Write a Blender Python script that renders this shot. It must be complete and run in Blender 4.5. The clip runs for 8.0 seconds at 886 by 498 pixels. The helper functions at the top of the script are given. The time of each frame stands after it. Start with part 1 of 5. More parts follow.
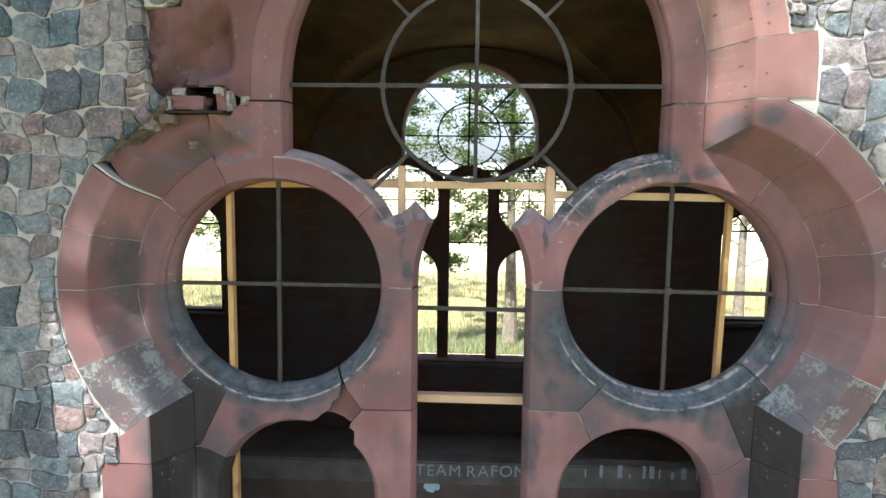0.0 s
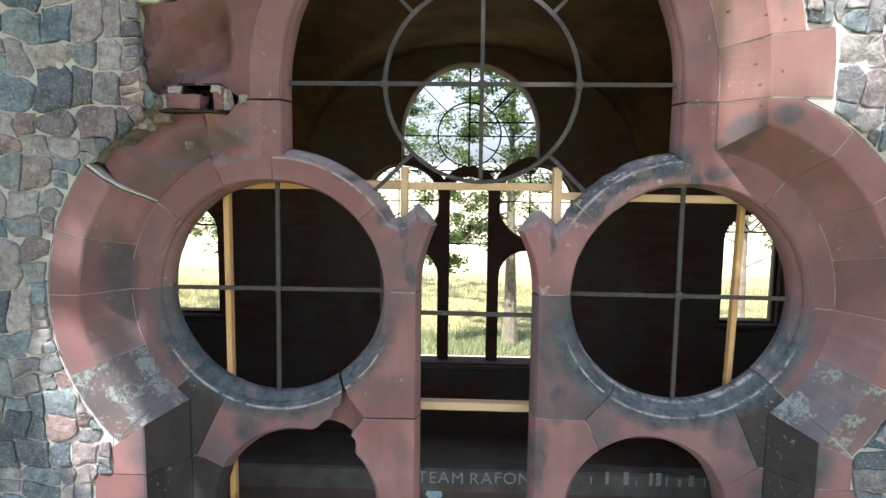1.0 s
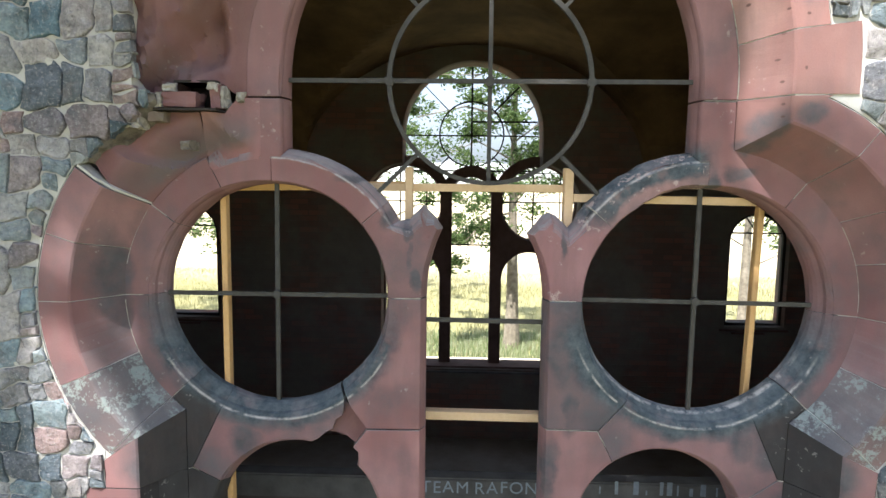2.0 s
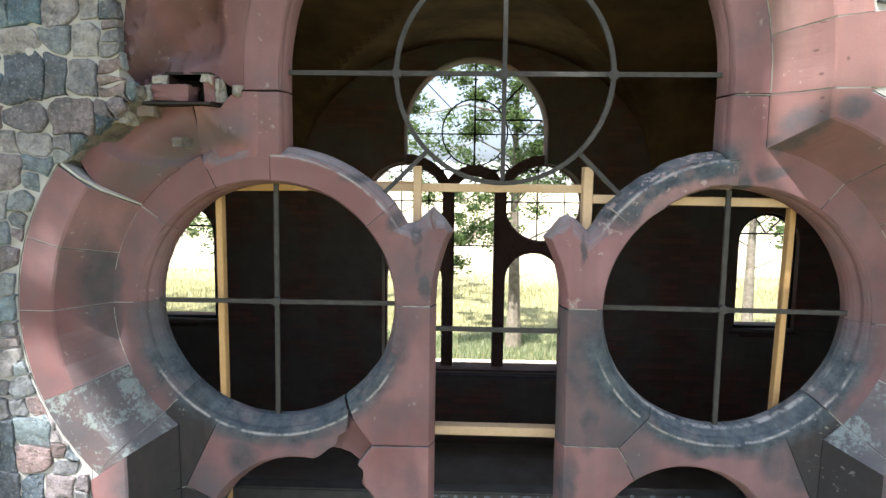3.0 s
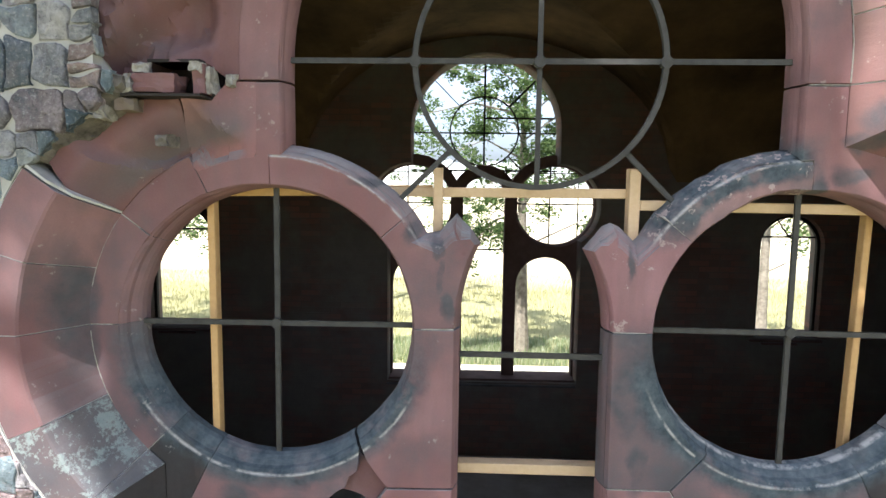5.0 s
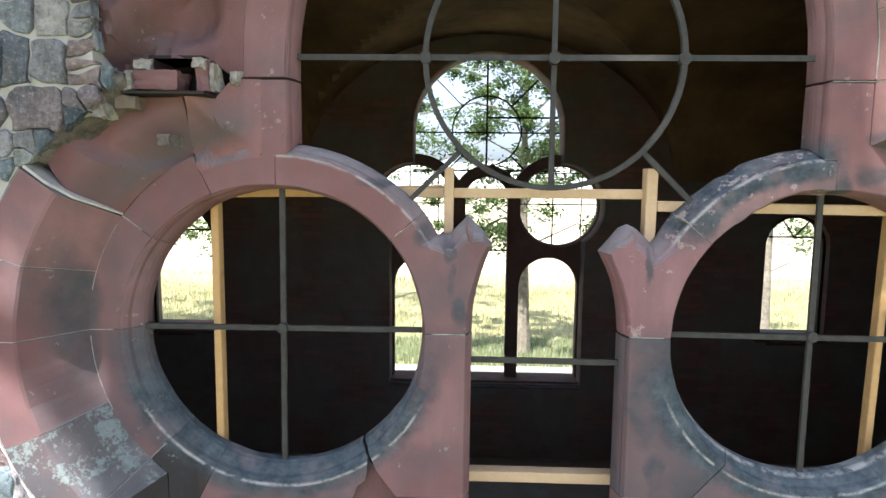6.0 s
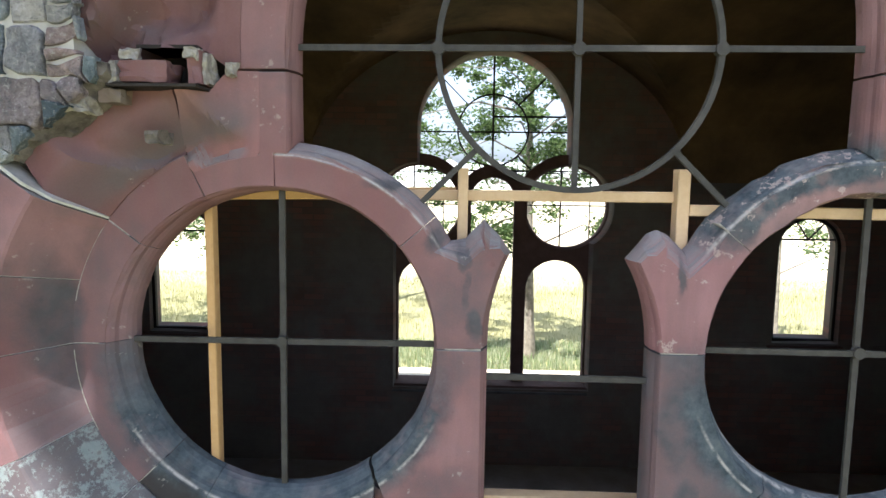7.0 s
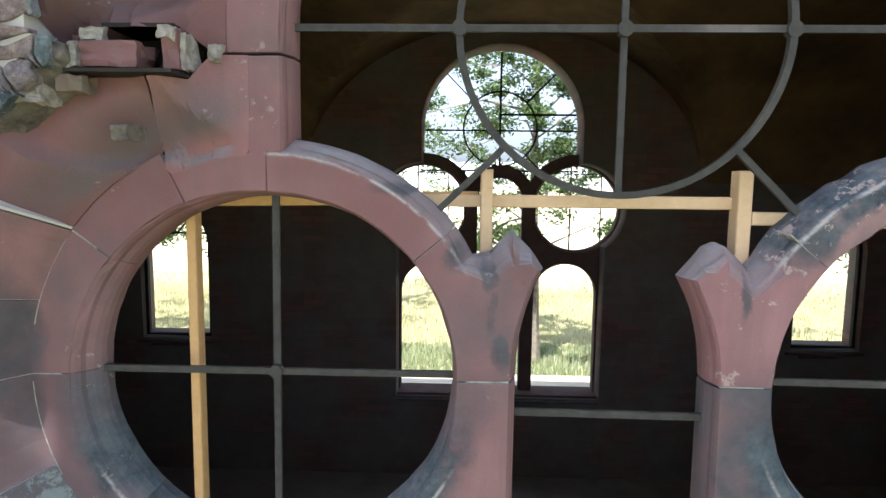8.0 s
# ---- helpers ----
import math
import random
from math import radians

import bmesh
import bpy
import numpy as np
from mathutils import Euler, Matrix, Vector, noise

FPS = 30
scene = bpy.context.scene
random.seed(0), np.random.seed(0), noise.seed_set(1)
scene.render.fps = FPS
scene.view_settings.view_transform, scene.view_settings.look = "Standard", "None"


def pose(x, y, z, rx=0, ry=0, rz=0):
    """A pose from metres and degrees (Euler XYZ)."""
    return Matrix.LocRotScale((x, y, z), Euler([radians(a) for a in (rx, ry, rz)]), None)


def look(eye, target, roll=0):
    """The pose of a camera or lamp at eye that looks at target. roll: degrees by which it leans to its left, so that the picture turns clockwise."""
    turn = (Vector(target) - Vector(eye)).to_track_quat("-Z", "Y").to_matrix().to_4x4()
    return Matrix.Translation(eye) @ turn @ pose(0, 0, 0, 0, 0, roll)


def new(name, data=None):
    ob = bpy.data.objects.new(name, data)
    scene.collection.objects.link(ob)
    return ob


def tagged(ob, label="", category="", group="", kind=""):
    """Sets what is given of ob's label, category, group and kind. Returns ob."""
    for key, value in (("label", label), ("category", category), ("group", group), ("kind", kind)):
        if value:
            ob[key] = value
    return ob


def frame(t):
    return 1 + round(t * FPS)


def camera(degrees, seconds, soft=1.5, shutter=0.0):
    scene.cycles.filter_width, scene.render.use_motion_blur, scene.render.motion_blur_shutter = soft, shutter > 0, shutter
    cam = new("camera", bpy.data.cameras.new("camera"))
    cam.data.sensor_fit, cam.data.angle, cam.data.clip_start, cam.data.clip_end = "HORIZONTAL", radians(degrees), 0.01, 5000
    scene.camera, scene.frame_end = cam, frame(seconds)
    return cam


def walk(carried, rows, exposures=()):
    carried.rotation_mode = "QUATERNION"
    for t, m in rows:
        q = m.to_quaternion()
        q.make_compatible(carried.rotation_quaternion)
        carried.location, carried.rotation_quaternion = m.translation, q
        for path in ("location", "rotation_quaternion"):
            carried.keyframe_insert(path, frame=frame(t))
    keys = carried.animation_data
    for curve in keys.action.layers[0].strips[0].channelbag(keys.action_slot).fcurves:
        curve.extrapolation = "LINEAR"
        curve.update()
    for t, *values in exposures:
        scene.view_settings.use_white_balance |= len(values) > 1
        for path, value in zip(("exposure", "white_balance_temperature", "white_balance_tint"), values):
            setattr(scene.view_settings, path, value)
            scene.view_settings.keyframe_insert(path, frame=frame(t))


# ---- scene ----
cam = camera(72.4, 8.0)
PATH = [
    (0, (-0.048, 0.597, 2.828), (-0.117, 2.584, 2.614), 0.7),
    (0.5, (-0.06, 0.632, 2.825), (-0.13, 2.619, 2.613), 0.7),
    (1, (-0.082, 0.685, 2.834), (-0.144, 2.673, 2.62), 0.7),
    (1.5, (-0.093, 0.736, 2.839), (-0.156, 2.724, 2.625), 0.7),
    (3, (-0.176, 0.984, 2.843), (-0.232, 2.971, 2.626), 0.7),
    (3.5, (-0.197, 1.089, 2.843), (-0.261, 3.076, 2.627), 0.7),
    (4, (-0.239, 1.201, 2.85), (-0.295, 3.189, 2.635), 0.7),
    (4.5, (-0.257, 1.279, 2.856), (-0.318, 3.266, 2.639), 0.7),
    (6, (-0.324, 1.393, 2.86), (-0.38, 3.38, 2.642), 0.6),
    (6.5, (-0.341, 1.457, 2.861), (-0.403, 3.444, 2.644), 0.6),
    (7, (-0.369, 1.571, 2.865), (-0.431, 3.558, 2.647), 0.7),
    (7.5, (-0.396, 1.704, 2.871), (-0.463, 3.691, 2.652), 0.6),
    (8, (-0.439, 1.866, 2.876), (-0.501, 3.853, 2.657), 0.7),
]
walk(cam, [(t, look(eye, target, roll)) for t, eye, target, roll in PATH], [(0, 1.48, 5620, 9), (8, 1.66, 5380, 11)])

# ---- light ----
TO_SUN = Vector((-0.26, -0.43, 0.86)).normalized()
sun = new("sun", bpy.data.lights.new("sun", "SUN"))
sun.data.energy, sun.data.angle, sun.data.color = 5.0, radians(0.5), (1.0, 0.86, 0.69)
sun.matrix_world = look(TO_SUN * 40, (0, 0, 0))
world = bpy.data.worlds.new("sky")
scene.world = world
world.use_nodes = True
sky = world.node_tree.nodes.new("ShaderNodeTexSky")
sky.sky_type, sky.sun_disc = "NISHITA", False
sky.sun_elevation = math.asin(TO_SUN.z)
sky.sun_rotation = math.atan2(TO_SUN.x, TO_SUN.y)
sky.dust_density = 3.0
haze = world.node_tree.nodes.new("ShaderNodeHueSaturation")
haze.inputs["Saturation"].default_value = 0.35
world.node_tree.links.new(sky.outputs[0], haze.inputs["Color"])
world.node_tree.links.new(haze.outputs[0], world.node_tree.nodes["Background"].inputs[0])
world.node_tree.nodes["Background"].inputs[1].default_value = 0.105


# ---- materials ----
class Nodes:
    """A small builder for one node material."""

    def __init__(self, name, rough=0.8):
        self.mat = bpy.data.materials.new(name)
        self.mat.use_nodes = True
        self.tree = self.mat.node_tree
        self.bsdf = self.tree.nodes["Principled BSDF"]
        self.bsdf.inputs["Roughness"].default_value = rough
        self.bsdf.inputs["Specular IOR Level"].default_value = 0.25
        self.coord = self.tree.nodes.new("ShaderNodeTexCoord").outputs["Object"]

    def put(self, socket, value):
        if hasattr(value, "is_linked"):
            self.tree.links.new(value, socket)
        else:
            socket.default_value = value

    def noise(self, scale, detail=5.0, rough=0.6, vec=None, lacun=2.0):
        n = self.tree.nodes.new("ShaderNodeTexNoise")
        n.inputs["Scale"].default_value, n.inputs["Detail"].default_value = scale, detail
        n.inputs["Roughness"].default_value, n.inputs["Lacunarity"].default_value = rough, lacun
        self.put(n.inputs["Vector"], vec or self.coord)
        return n.outputs["Fac"]

    def stretch(self, sx, sy, sz):
        m = self.tree.nodes.new("ShaderNodeMapping")
        m.inputs["Scale"].default_value = (sx, sy, sz)
        self.put(m.inputs["Vector"], self.coord)
        return m.outputs[0]

    def ramp(self, fac, *stops, smooth=False):
        r = self.tree.nodes.new("ShaderNodeValToRGB")
        if smooth:
            r.color_ramp.interpolation = "EASE"
        while len(r.color_ramp.elements) < len(stops):
            r.color_ramp.elements.new(0.5)
        for e, (p, c) in zip(r.color_ramp.elements, stops):
            e.position = p
            e.color = (*c, 1) if isinstance(c, tuple) else (c, c, c, 1)
        self.put(r.inputs[0], fac)
        return r.outputs[0]

    def mix(self, fac, a, b, mode="MIX"):
        m = self.tree.nodes.new("ShaderNodeMix")
        m.data_type, m.blend_type = "RGBA", mode
        self.put(m.inputs[0], fac)
        for i, v in ((6, a), (7, b)):
            self.put(m.inputs[i], (*v, 1) if isinstance(v, tuple) else v)
        return m.outputs[2]

    def math(self, op, a, b=0.0):
        m = self.tree.nodes.new("ShaderNodeMath")
        m.operation, m.use_clamp = op, True
        self.put(m.inputs[0], a)
        self.put(m.inputs[1], b)
        return m.outputs[0]

    def warp(self, amount, scale):
        """Coordinates pushed about by noise, for stains with ragged outlines."""
        t = self.tree.nodes.new("ShaderNodeTexNoise")
        t.inputs["Scale"].default_value, t.inputs["Detail"].default_value, t.inputs["Roughness"].default_value = scale, 4.0, 0.6
        self.put(t.inputs["Vector"], self.coord)
        v = self.tree.nodes.new("ShaderNodeVectorMath")
        v.operation = "MULTIPLY_ADD"
        self.put(v.inputs[0], t.outputs["Color"])
        v.inputs[1].default_value = (amount,) * 3
        self.put(v.inputs[2], self.coord)
        w = self.tree.nodes.new("ShaderNodeVectorMath")
        w.operation = "SUBTRACT"
        self.put(w.inputs[0], v.outputs[0])
        w.inputs[1].default_value = (amount / 2,) * 3
        self.ragged = w.outputs[0]

    def band(self, x, z, r0, r1, z0, z1, x0, x1, soft=0.03, vec=None):
        """A ring-shaped stain round (x, z) between two radii, fading in from z0 to z1 and from x0 to x1."""
        m = self.tree.nodes.new("ShaderNodeMapping")
        m.inputs["Scale"].default_value = (1, 0, 1)
        m.inputs["Location"].default_value = (-x, 0, -z)
        self.put(m.inputs["Vector"], vec or self.ragged)
        v = self.tree.nodes.new("ShaderNodeVectorMath")
        v.operation = "LENGTH"
        self.put(v.inputs[0], m.outputs[0])
        f = self.ramp(v.outputs["Value"], (r0 - soft * 0.7, 0.0), (r0, 1.0), (r1 - soft, 1.0), (r1 + soft, 0.0))
        s = self.tree.nodes.new("ShaderNodeSeparateXYZ")
        self.put(s.inputs[0], self.ragged)
        for socket, a, b in ((s.outputs["Z"], z0, z1), (s.outputs["X"], x0, x1)):
            k = self.tree.nodes.new("ShaderNodeMapRange")
            self.put(k.inputs[0], socket)
            k.inputs[1].default_value, k.inputs[2].default_value = a, b
            f = self.math("MULTIPLY", f, k.outputs[0])
        return f

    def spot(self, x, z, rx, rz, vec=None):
        """1 in the middle of an oval mark of the wall's face, 0 outside."""
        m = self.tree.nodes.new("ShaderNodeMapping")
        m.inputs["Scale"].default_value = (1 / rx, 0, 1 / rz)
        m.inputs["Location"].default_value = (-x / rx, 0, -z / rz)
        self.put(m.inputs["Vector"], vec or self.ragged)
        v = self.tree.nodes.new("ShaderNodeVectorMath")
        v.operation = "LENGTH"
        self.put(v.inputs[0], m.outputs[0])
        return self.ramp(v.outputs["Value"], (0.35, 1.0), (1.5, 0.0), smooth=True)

    def random(self):
        return self.tree.nodes.new("ShaderNodeObjectInfo").outputs["Random"]

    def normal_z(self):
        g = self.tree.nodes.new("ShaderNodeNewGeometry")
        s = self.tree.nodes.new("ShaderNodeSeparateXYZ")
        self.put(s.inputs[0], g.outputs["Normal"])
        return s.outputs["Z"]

    def done(self, colour, bump=None, strength=0.4, distance=0.01):
        self.put(self.bsdf.inputs["Base Color"], (*colour, 1) if isinstance(colour, tuple) else colour)
        if bump is not None:
            b = self.tree.nodes.new("ShaderNodeBump")
            b.inputs["Strength"].default_value, b.inputs["Distance"].default_value = strength, distance
            self.put(b.inputs["Height"], bump)
            self.put(self.bsdf.inputs["Normal"], b.outputs[0])
        return self.mat


# dark weathering on the stonework, with the shade of fork grooves and foot splays painted in: x, z and half-axes of
# each mark
STAINS_SHADE_WEST = [(-1.69, 2.36, 0.09, 0.36), (-1.31, 1.96, 0.15, 0.13), (-0.80, 1.73, 0.14, 0.05), (-1.47, 1.60, 0.19, 0.30), (-1.45, 1.25, 0.22, 0.30),
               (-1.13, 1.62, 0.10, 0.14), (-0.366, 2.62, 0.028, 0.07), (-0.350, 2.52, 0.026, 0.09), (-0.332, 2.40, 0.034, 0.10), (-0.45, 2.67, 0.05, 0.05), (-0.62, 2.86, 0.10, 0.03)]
STAINS_SHADE_EAST = [(0.352, 2.08, 0.11, 0.30), (0.355, 2.57, 0.020, 0.08), (1.16, 3.09, 0.07, 0.10), (1.10, 2.90, 0.10, 0.05), (0.40, 1.80, 0.06, 0.16), (0.52, 2.72, 0.10, 0.09), (0.88, 1.70, 0.10, 0.06), (1.20, 1.66, 0.10, 0.13),
               (1.33, 1.66, 0.15, 0.20), (1.47, 1.60, 0.19, 0.22), (1.42, 1.30, 0.16, 0.26), (1.28, 3.14, 0.08, 0.07), (1.13, 3.02, 0.09, 0.05), (0.30, 1.50, 0.06, 0.25), (0.99, 2.83, 0.05, 0.10)]
# ring-shaped runs of blue-grey weathering: centre, radii, and where they set in
RUNS = [(-0.981, 2.312, 0.50, 0.615, 2.34, 2.06, -9, -8), (0.969, 2.312, 0.50, 0.635, 2.42, 2.10, -9, -8),
        (0.969, 2.312, 0.585, 0.70, 2.62, 2.72, 1.02, 0.94)]
# sooty bands under the mouldings
SOOT = [(0.969, 2.312, 0.590, 0.636, 2.02, 1.90, -9, -8), (-0.981, 2.312, 0.600, 0.640, 1.93, 1.84, -0.75, -0.85)]
# shot-like pocks beside the springing, the shade inside them painted dark
POCKS = [(1.17, 3.46, 0.009, 0.008), (1.165, 3.36, 0.010, 0.007), (1.25, 3.32, 0.008, 0.011), (1.07, 3.60, 0.009, 0.009), (1.235, 3.61, 0.010, 0.007), (1.18, 3.27, 0.008, 0.008), (1.185, 3.18, 0.007, 0.008),
         (1.186, 3.13, 0.007, 0.007), (1.13, 3.03, 0.009, 0.007), (1.23, 3.05, 0.007, 0.006), (1.245, 3.53, 0.011, 0.008), (1.172, 3.55, 0.007, 0.007), (1.14, 3.70, 0.009, 0.008)]
# pale worn arrises of the mouldings
EDGES = [(-0.981, 2.312, 0.583, 0.590, 2.05, 1.98, -9, -8), (0.969, 2.312, 0.583, 0.590, 2.10, 2.0, -9, -8), (0.969, 2.312, 0.524, 0.532, 2.10, 1.95, -9, -8),
         (-0.981, 2.312, 0.634, 0.640, 2.62, 2.70, -0.98, -0.96), (0.969, 2.312, 0.634, 0.642, 2.62, 2.70, 0.98, 0.96)]


def sandstone(name, red, pale, weather, lichen=0.0, flakes=0.0, pocks=False, skylit_wear=1.0, dark_tones=((0.034, 0.038, 0.048), (0.125, 0.128, 0.142))):
    """Pink-red sandstone with grey-blue weathering and painted-in sky light on upward faces, lichen specks and pits."""
    n = Nodes(name, 0.82)
    n.warp(0.10, 7.0)
    red, pale = [(c[0] * 0.87, c[1] * 0.935, c[2] * 0.945) for c in (red, pale)]
    base = n.mix(n.ramp(n.noise(2.2, 3), (0.35, 0.0), (0.68, 1.0)), red, pale)
    tone = n.ramp(n.random(), (0.0, (0.80, 0.76, 0.76)), (0.5, (0.98, 0.96, 0.96)), (1.0, (1.12, 1.06, 1.04)))
    base = n.mix(1.0, base, tone, "MULTIPLY")
    streak = n.noise(3.0, 4, 0.55, n.stretch(5.0, 5.0, 0.9))
    base = n.mix(n.math("MULTIPLY", n.ramp(streak, (0.42, 0.0), (0.72, 1.0)), 0.45), base, (0.17, 0.115, 0.115))
    patch = n.mix(0.3, n.noise(2.3, 3, 0.5), n.noise(9.0, 4, 0.6))
    # grey of upward faces: weathering, plus the sky's light painted into the colour
    up = n.math("MULTIPLY", n.ramp(n.normal_z(), (0.1, 0.0), (0.7, 1.0)), n.ramp(n.noise(6, 4), (0.3, 0.55 * skylit_wear), (0.6, 0.92 * skylit_wear)))
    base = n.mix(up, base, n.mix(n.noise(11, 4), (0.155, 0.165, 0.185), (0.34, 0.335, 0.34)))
    stain_shade = n.ramp(n.math("ADD", patch, weather), (0.44, 0.0), (0.78, 1.0), smooth=True)
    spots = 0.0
    for s in STAINS_SHADE_WEST + STAINS_SHADE_EAST:
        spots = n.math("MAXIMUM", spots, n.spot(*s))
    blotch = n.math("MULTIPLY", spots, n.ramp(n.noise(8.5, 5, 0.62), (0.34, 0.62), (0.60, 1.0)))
    stain_shade = n.math("MAXIMUM", stain_shade, blotch)
    for q in SOOT:
        stain_shade = n.math("MAXIMUM", stain_shade, n.math("MULTIPLY", n.band(*q), 0.85))
    cool = n.mix(n.noise(9, 4), *dark_tones)
    base = n.mix(n.math("MULTIPLY", stain_shade, 0.92), base, cool)
    runs = 0.0
    for q in RUNS:
        runs = n.math("MAXIMUM", runs, n.band(*q))
    runs = n.math("MULTIPLY", runs, n.ramp(n.noise(7.0, 4, 0.6), (0.30, 0.25), (0.50, 0.95)))
    base = n.mix(runs, base, n.mix(n.ramp(n.noise(16, 5, 0.65), (0.35, 0.0), (0.66, 1.0)), (0.034, 0.050, 0.066), (0.105, 0.128, 0.148)))
    # grey sweep round the broken bowl: weathering, with its turning shade painted in
    swoop = n.math("MULTIPLY", n.band(-0.981, 2.312, 0.73, 0.80, 2.72, 2.86, -1.0, -1.10, 0.06), 0.7)
    base = n.mix(swoop, base, (0.125, 0.122, 0.138))
    worn_edge = 0.0
    for q in EDGES:
        worn_edge = n.math("MAXIMUM", worn_edge, n.band(*q, soft=0.003, vec=n.coord))
    worn_edge = n.math("MULTIPLY", worn_edge, n.ramp(n.noise(13, 4, 0.7), (0.40, 0.0), (0.56, 0.85)))
    base = n.mix(worn_edge, base, (0.48, 0.46, 0.45))
    fleck = n.ramp(n.math("MULTIPLY", n.noise(38, 3), n.ramp(n.noise(4.5, 2), (0.5, 0.6), (0.66, 1.0))), (0.60, 0.0), (0.66, 1.0))
    base = n.mix(n.math("MULTIPLY", fleck, 0.3), base, (0.50, 0.47, 0.44))
    if flakes:
        flake = n.ramp(n.math("ADD", n.math("MULTIPLY", n.noise(13, 5, 0.7), 0.8), n.math("MULTIPLY", n.noise(50, 3), 0.2)), (0.56 - flakes, 0.0), (0.59 - flakes, 1.0))
        base = n.mix(n.math("MULTIPLY", flake, 0.8), base, n.mix(n.noise(30, 3), (0.30, 0.20, 0.19), (0.50, 0.45, 0.43)))
    if lichen:
        spot = n.ramp(n.math("ADD", n.math("MULTIPLY", n.noise(6.5, 4), 0.6), n.math("MULTIPLY", n.noise(45, 5, 0.75), 0.5)), (0.56 - lichen, 0.0), (0.61 - lichen, 1.0))
        base = n.mix(n.math("MULTIPLY", spot, 0.75), base, n.mix(n.noise(60, 3), (0.19, 0.25, 0.255), (0.34, 0.38, 0.37)))
    grain = n.noise(170, 3, 0.7)
    base = n.mix(1.0, base, n.ramp(grain, (0.3, 0.95), (0.7, 1.05)), "MULTIPLY")
    v = n.tree.nodes.new("ShaderNodeTexVoronoi")
    v.inputs["Scale"].default_value = 17.0
    n.put(v.inputs["Vector"], n.coord)
    pit = n.ramp(v.outputs["Distance"], (0.09, 0.0), (0.15, 1.0))
    pit = n.math("MAXIMUM", pit, n.ramp(n.noise(3.3, 3), (0.56, 1.0), (0.64, 0.0)))
    # pits are tinted dark: their inner shade is put into the colour
    base = n.mix(n.math("MULTIPLY", n.math("SUBTRACT", 1.0, pit), 0.35), base, (0.12, 0.07, 0.065))
    for p in POCKS if pocks else ():
        hole = n.spot(*p, vec=n.coord)
        base = n.mix(n.math("MULTIPLY", hole, 0.85), base, (0.09, 0.055, 0.05))
        pit = n.math("SUBTRACT", pit, hole)
    height = n.mix(0.35, n.mix(0.3, n.noise(14, 6, 0.65), grain), n.noise(55, 4, 0.7))
    return n.done(base, n.mix(0.12, height, pit), 0.38, 0.007)


def fieldstone_material():
    n = Nodes("fieldstone", 0.78)
    r = n.random()
    hue = n.ramp(r, (0.0, (0.090, 0.140, 0.178)), (0.12, (0.28, 0.255, 0.260)), (0.24, (0.042, 0.074, 0.102)), (0.36, (0.215, 0.168, 0.168)), (0.46, (0.14, 0.178, 0.200)),
                 (0.58, (0.30, 0.285, 0.290)), (0.70, (0.085, 0.100, 0.114)), (0.80, (0.17, 0.220, 0.256)), (0.90, (0.21, 0.158, 0.158)), (1.0, (0.060, 0.092, 0.118)))
    speck = n.noise(75, 5, 0.75)
    patch = n.mix(0.45, n.noise(9, 6, 0.7), n.noise(30, 5, 0.7))
    c = n.mix(1.0, hue, n.ramp(patch, (0.30, 0.70), (0.5, 1.55), (0.68, 2.7)), "MULTIPLY")
    c = n.mix(n.math("MULTIPLY", n.ramp(n.noise(7, 5, 0.65), (0.54, 0.0), (0.70, 1.0)), 0.45), c, (0.27, 0.215, 0.205))
    c = n.mix(n.math("MULTIPLY", n.ramp(n.noise(9, 5, 0.7), (0.34, 1.0), (0.48, 0.0)), 0.45), c, (0.085, 0.12, 0.15))
    c = n.mix(n.math("MULTIPLY", n.ramp(speck, (0.55, 0.0), (0.66, 1.0)), 0.7), c, (0.52, 0.51, 0.51))
    c = n.mix(n.math("MULTIPLY", n.ramp(speck, (0.32, 1.0), (0.45, 0.0)), 0.6), c, (0.035, 0.036, 0.040))
    return n.done(c, n.mix(0.4, n.noise(16, 8, 0.75), speck), 1.0, 0.035)


def mortar_material():
    n = Nodes("lime_mortar", 0.9)
    c = n.mix(n.noise(7, 5), (0.42, 0.415, 0.40), (0.60, 0.595, 0.58))
    c = n.mix(n.math("MULTIPLY", n.ramp(n.noise(16, 5), (0.55, 0.0), (0.75, 1.0)), 0.5), c, (0.24, 0.225, 0.20))
    return n.done(c, n.noise(70, 5, 0.7), 0.6, 0.006)


def plain(name, dark, light, scale, rough=0.8, bump=0.3, metal=0.0):
    n = Nodes(name, rough)
    n.bsdf.inputs["Metallic"].default_value = metal
    f = n.noise(scale, 6, 0.65)
    return n.done(n.mix(n.ramp(f, (0.3, 0.0), (0.7, 1.0)), dark, light), n.noise(scale * 6, 5, 0.7), bump, 0.005)


def timber_material(name, dark, light):
    n = Nodes(name, 0.6)
    g = n.noise(5, 5, 0.6, n.stretch(9, 9, 9))
    c = n.mix(g, dark, light)
    knot = n.ramp(n.noise(5.5, 2, 0.4), (0.68, 0.0), (0.74, 1.0))
    c = n.mix(n.math("MULTIPLY", knot, 0.6), c, (0.26, 0.11, 0.04))
    return n.done(c, g, 0.15, 0.002)


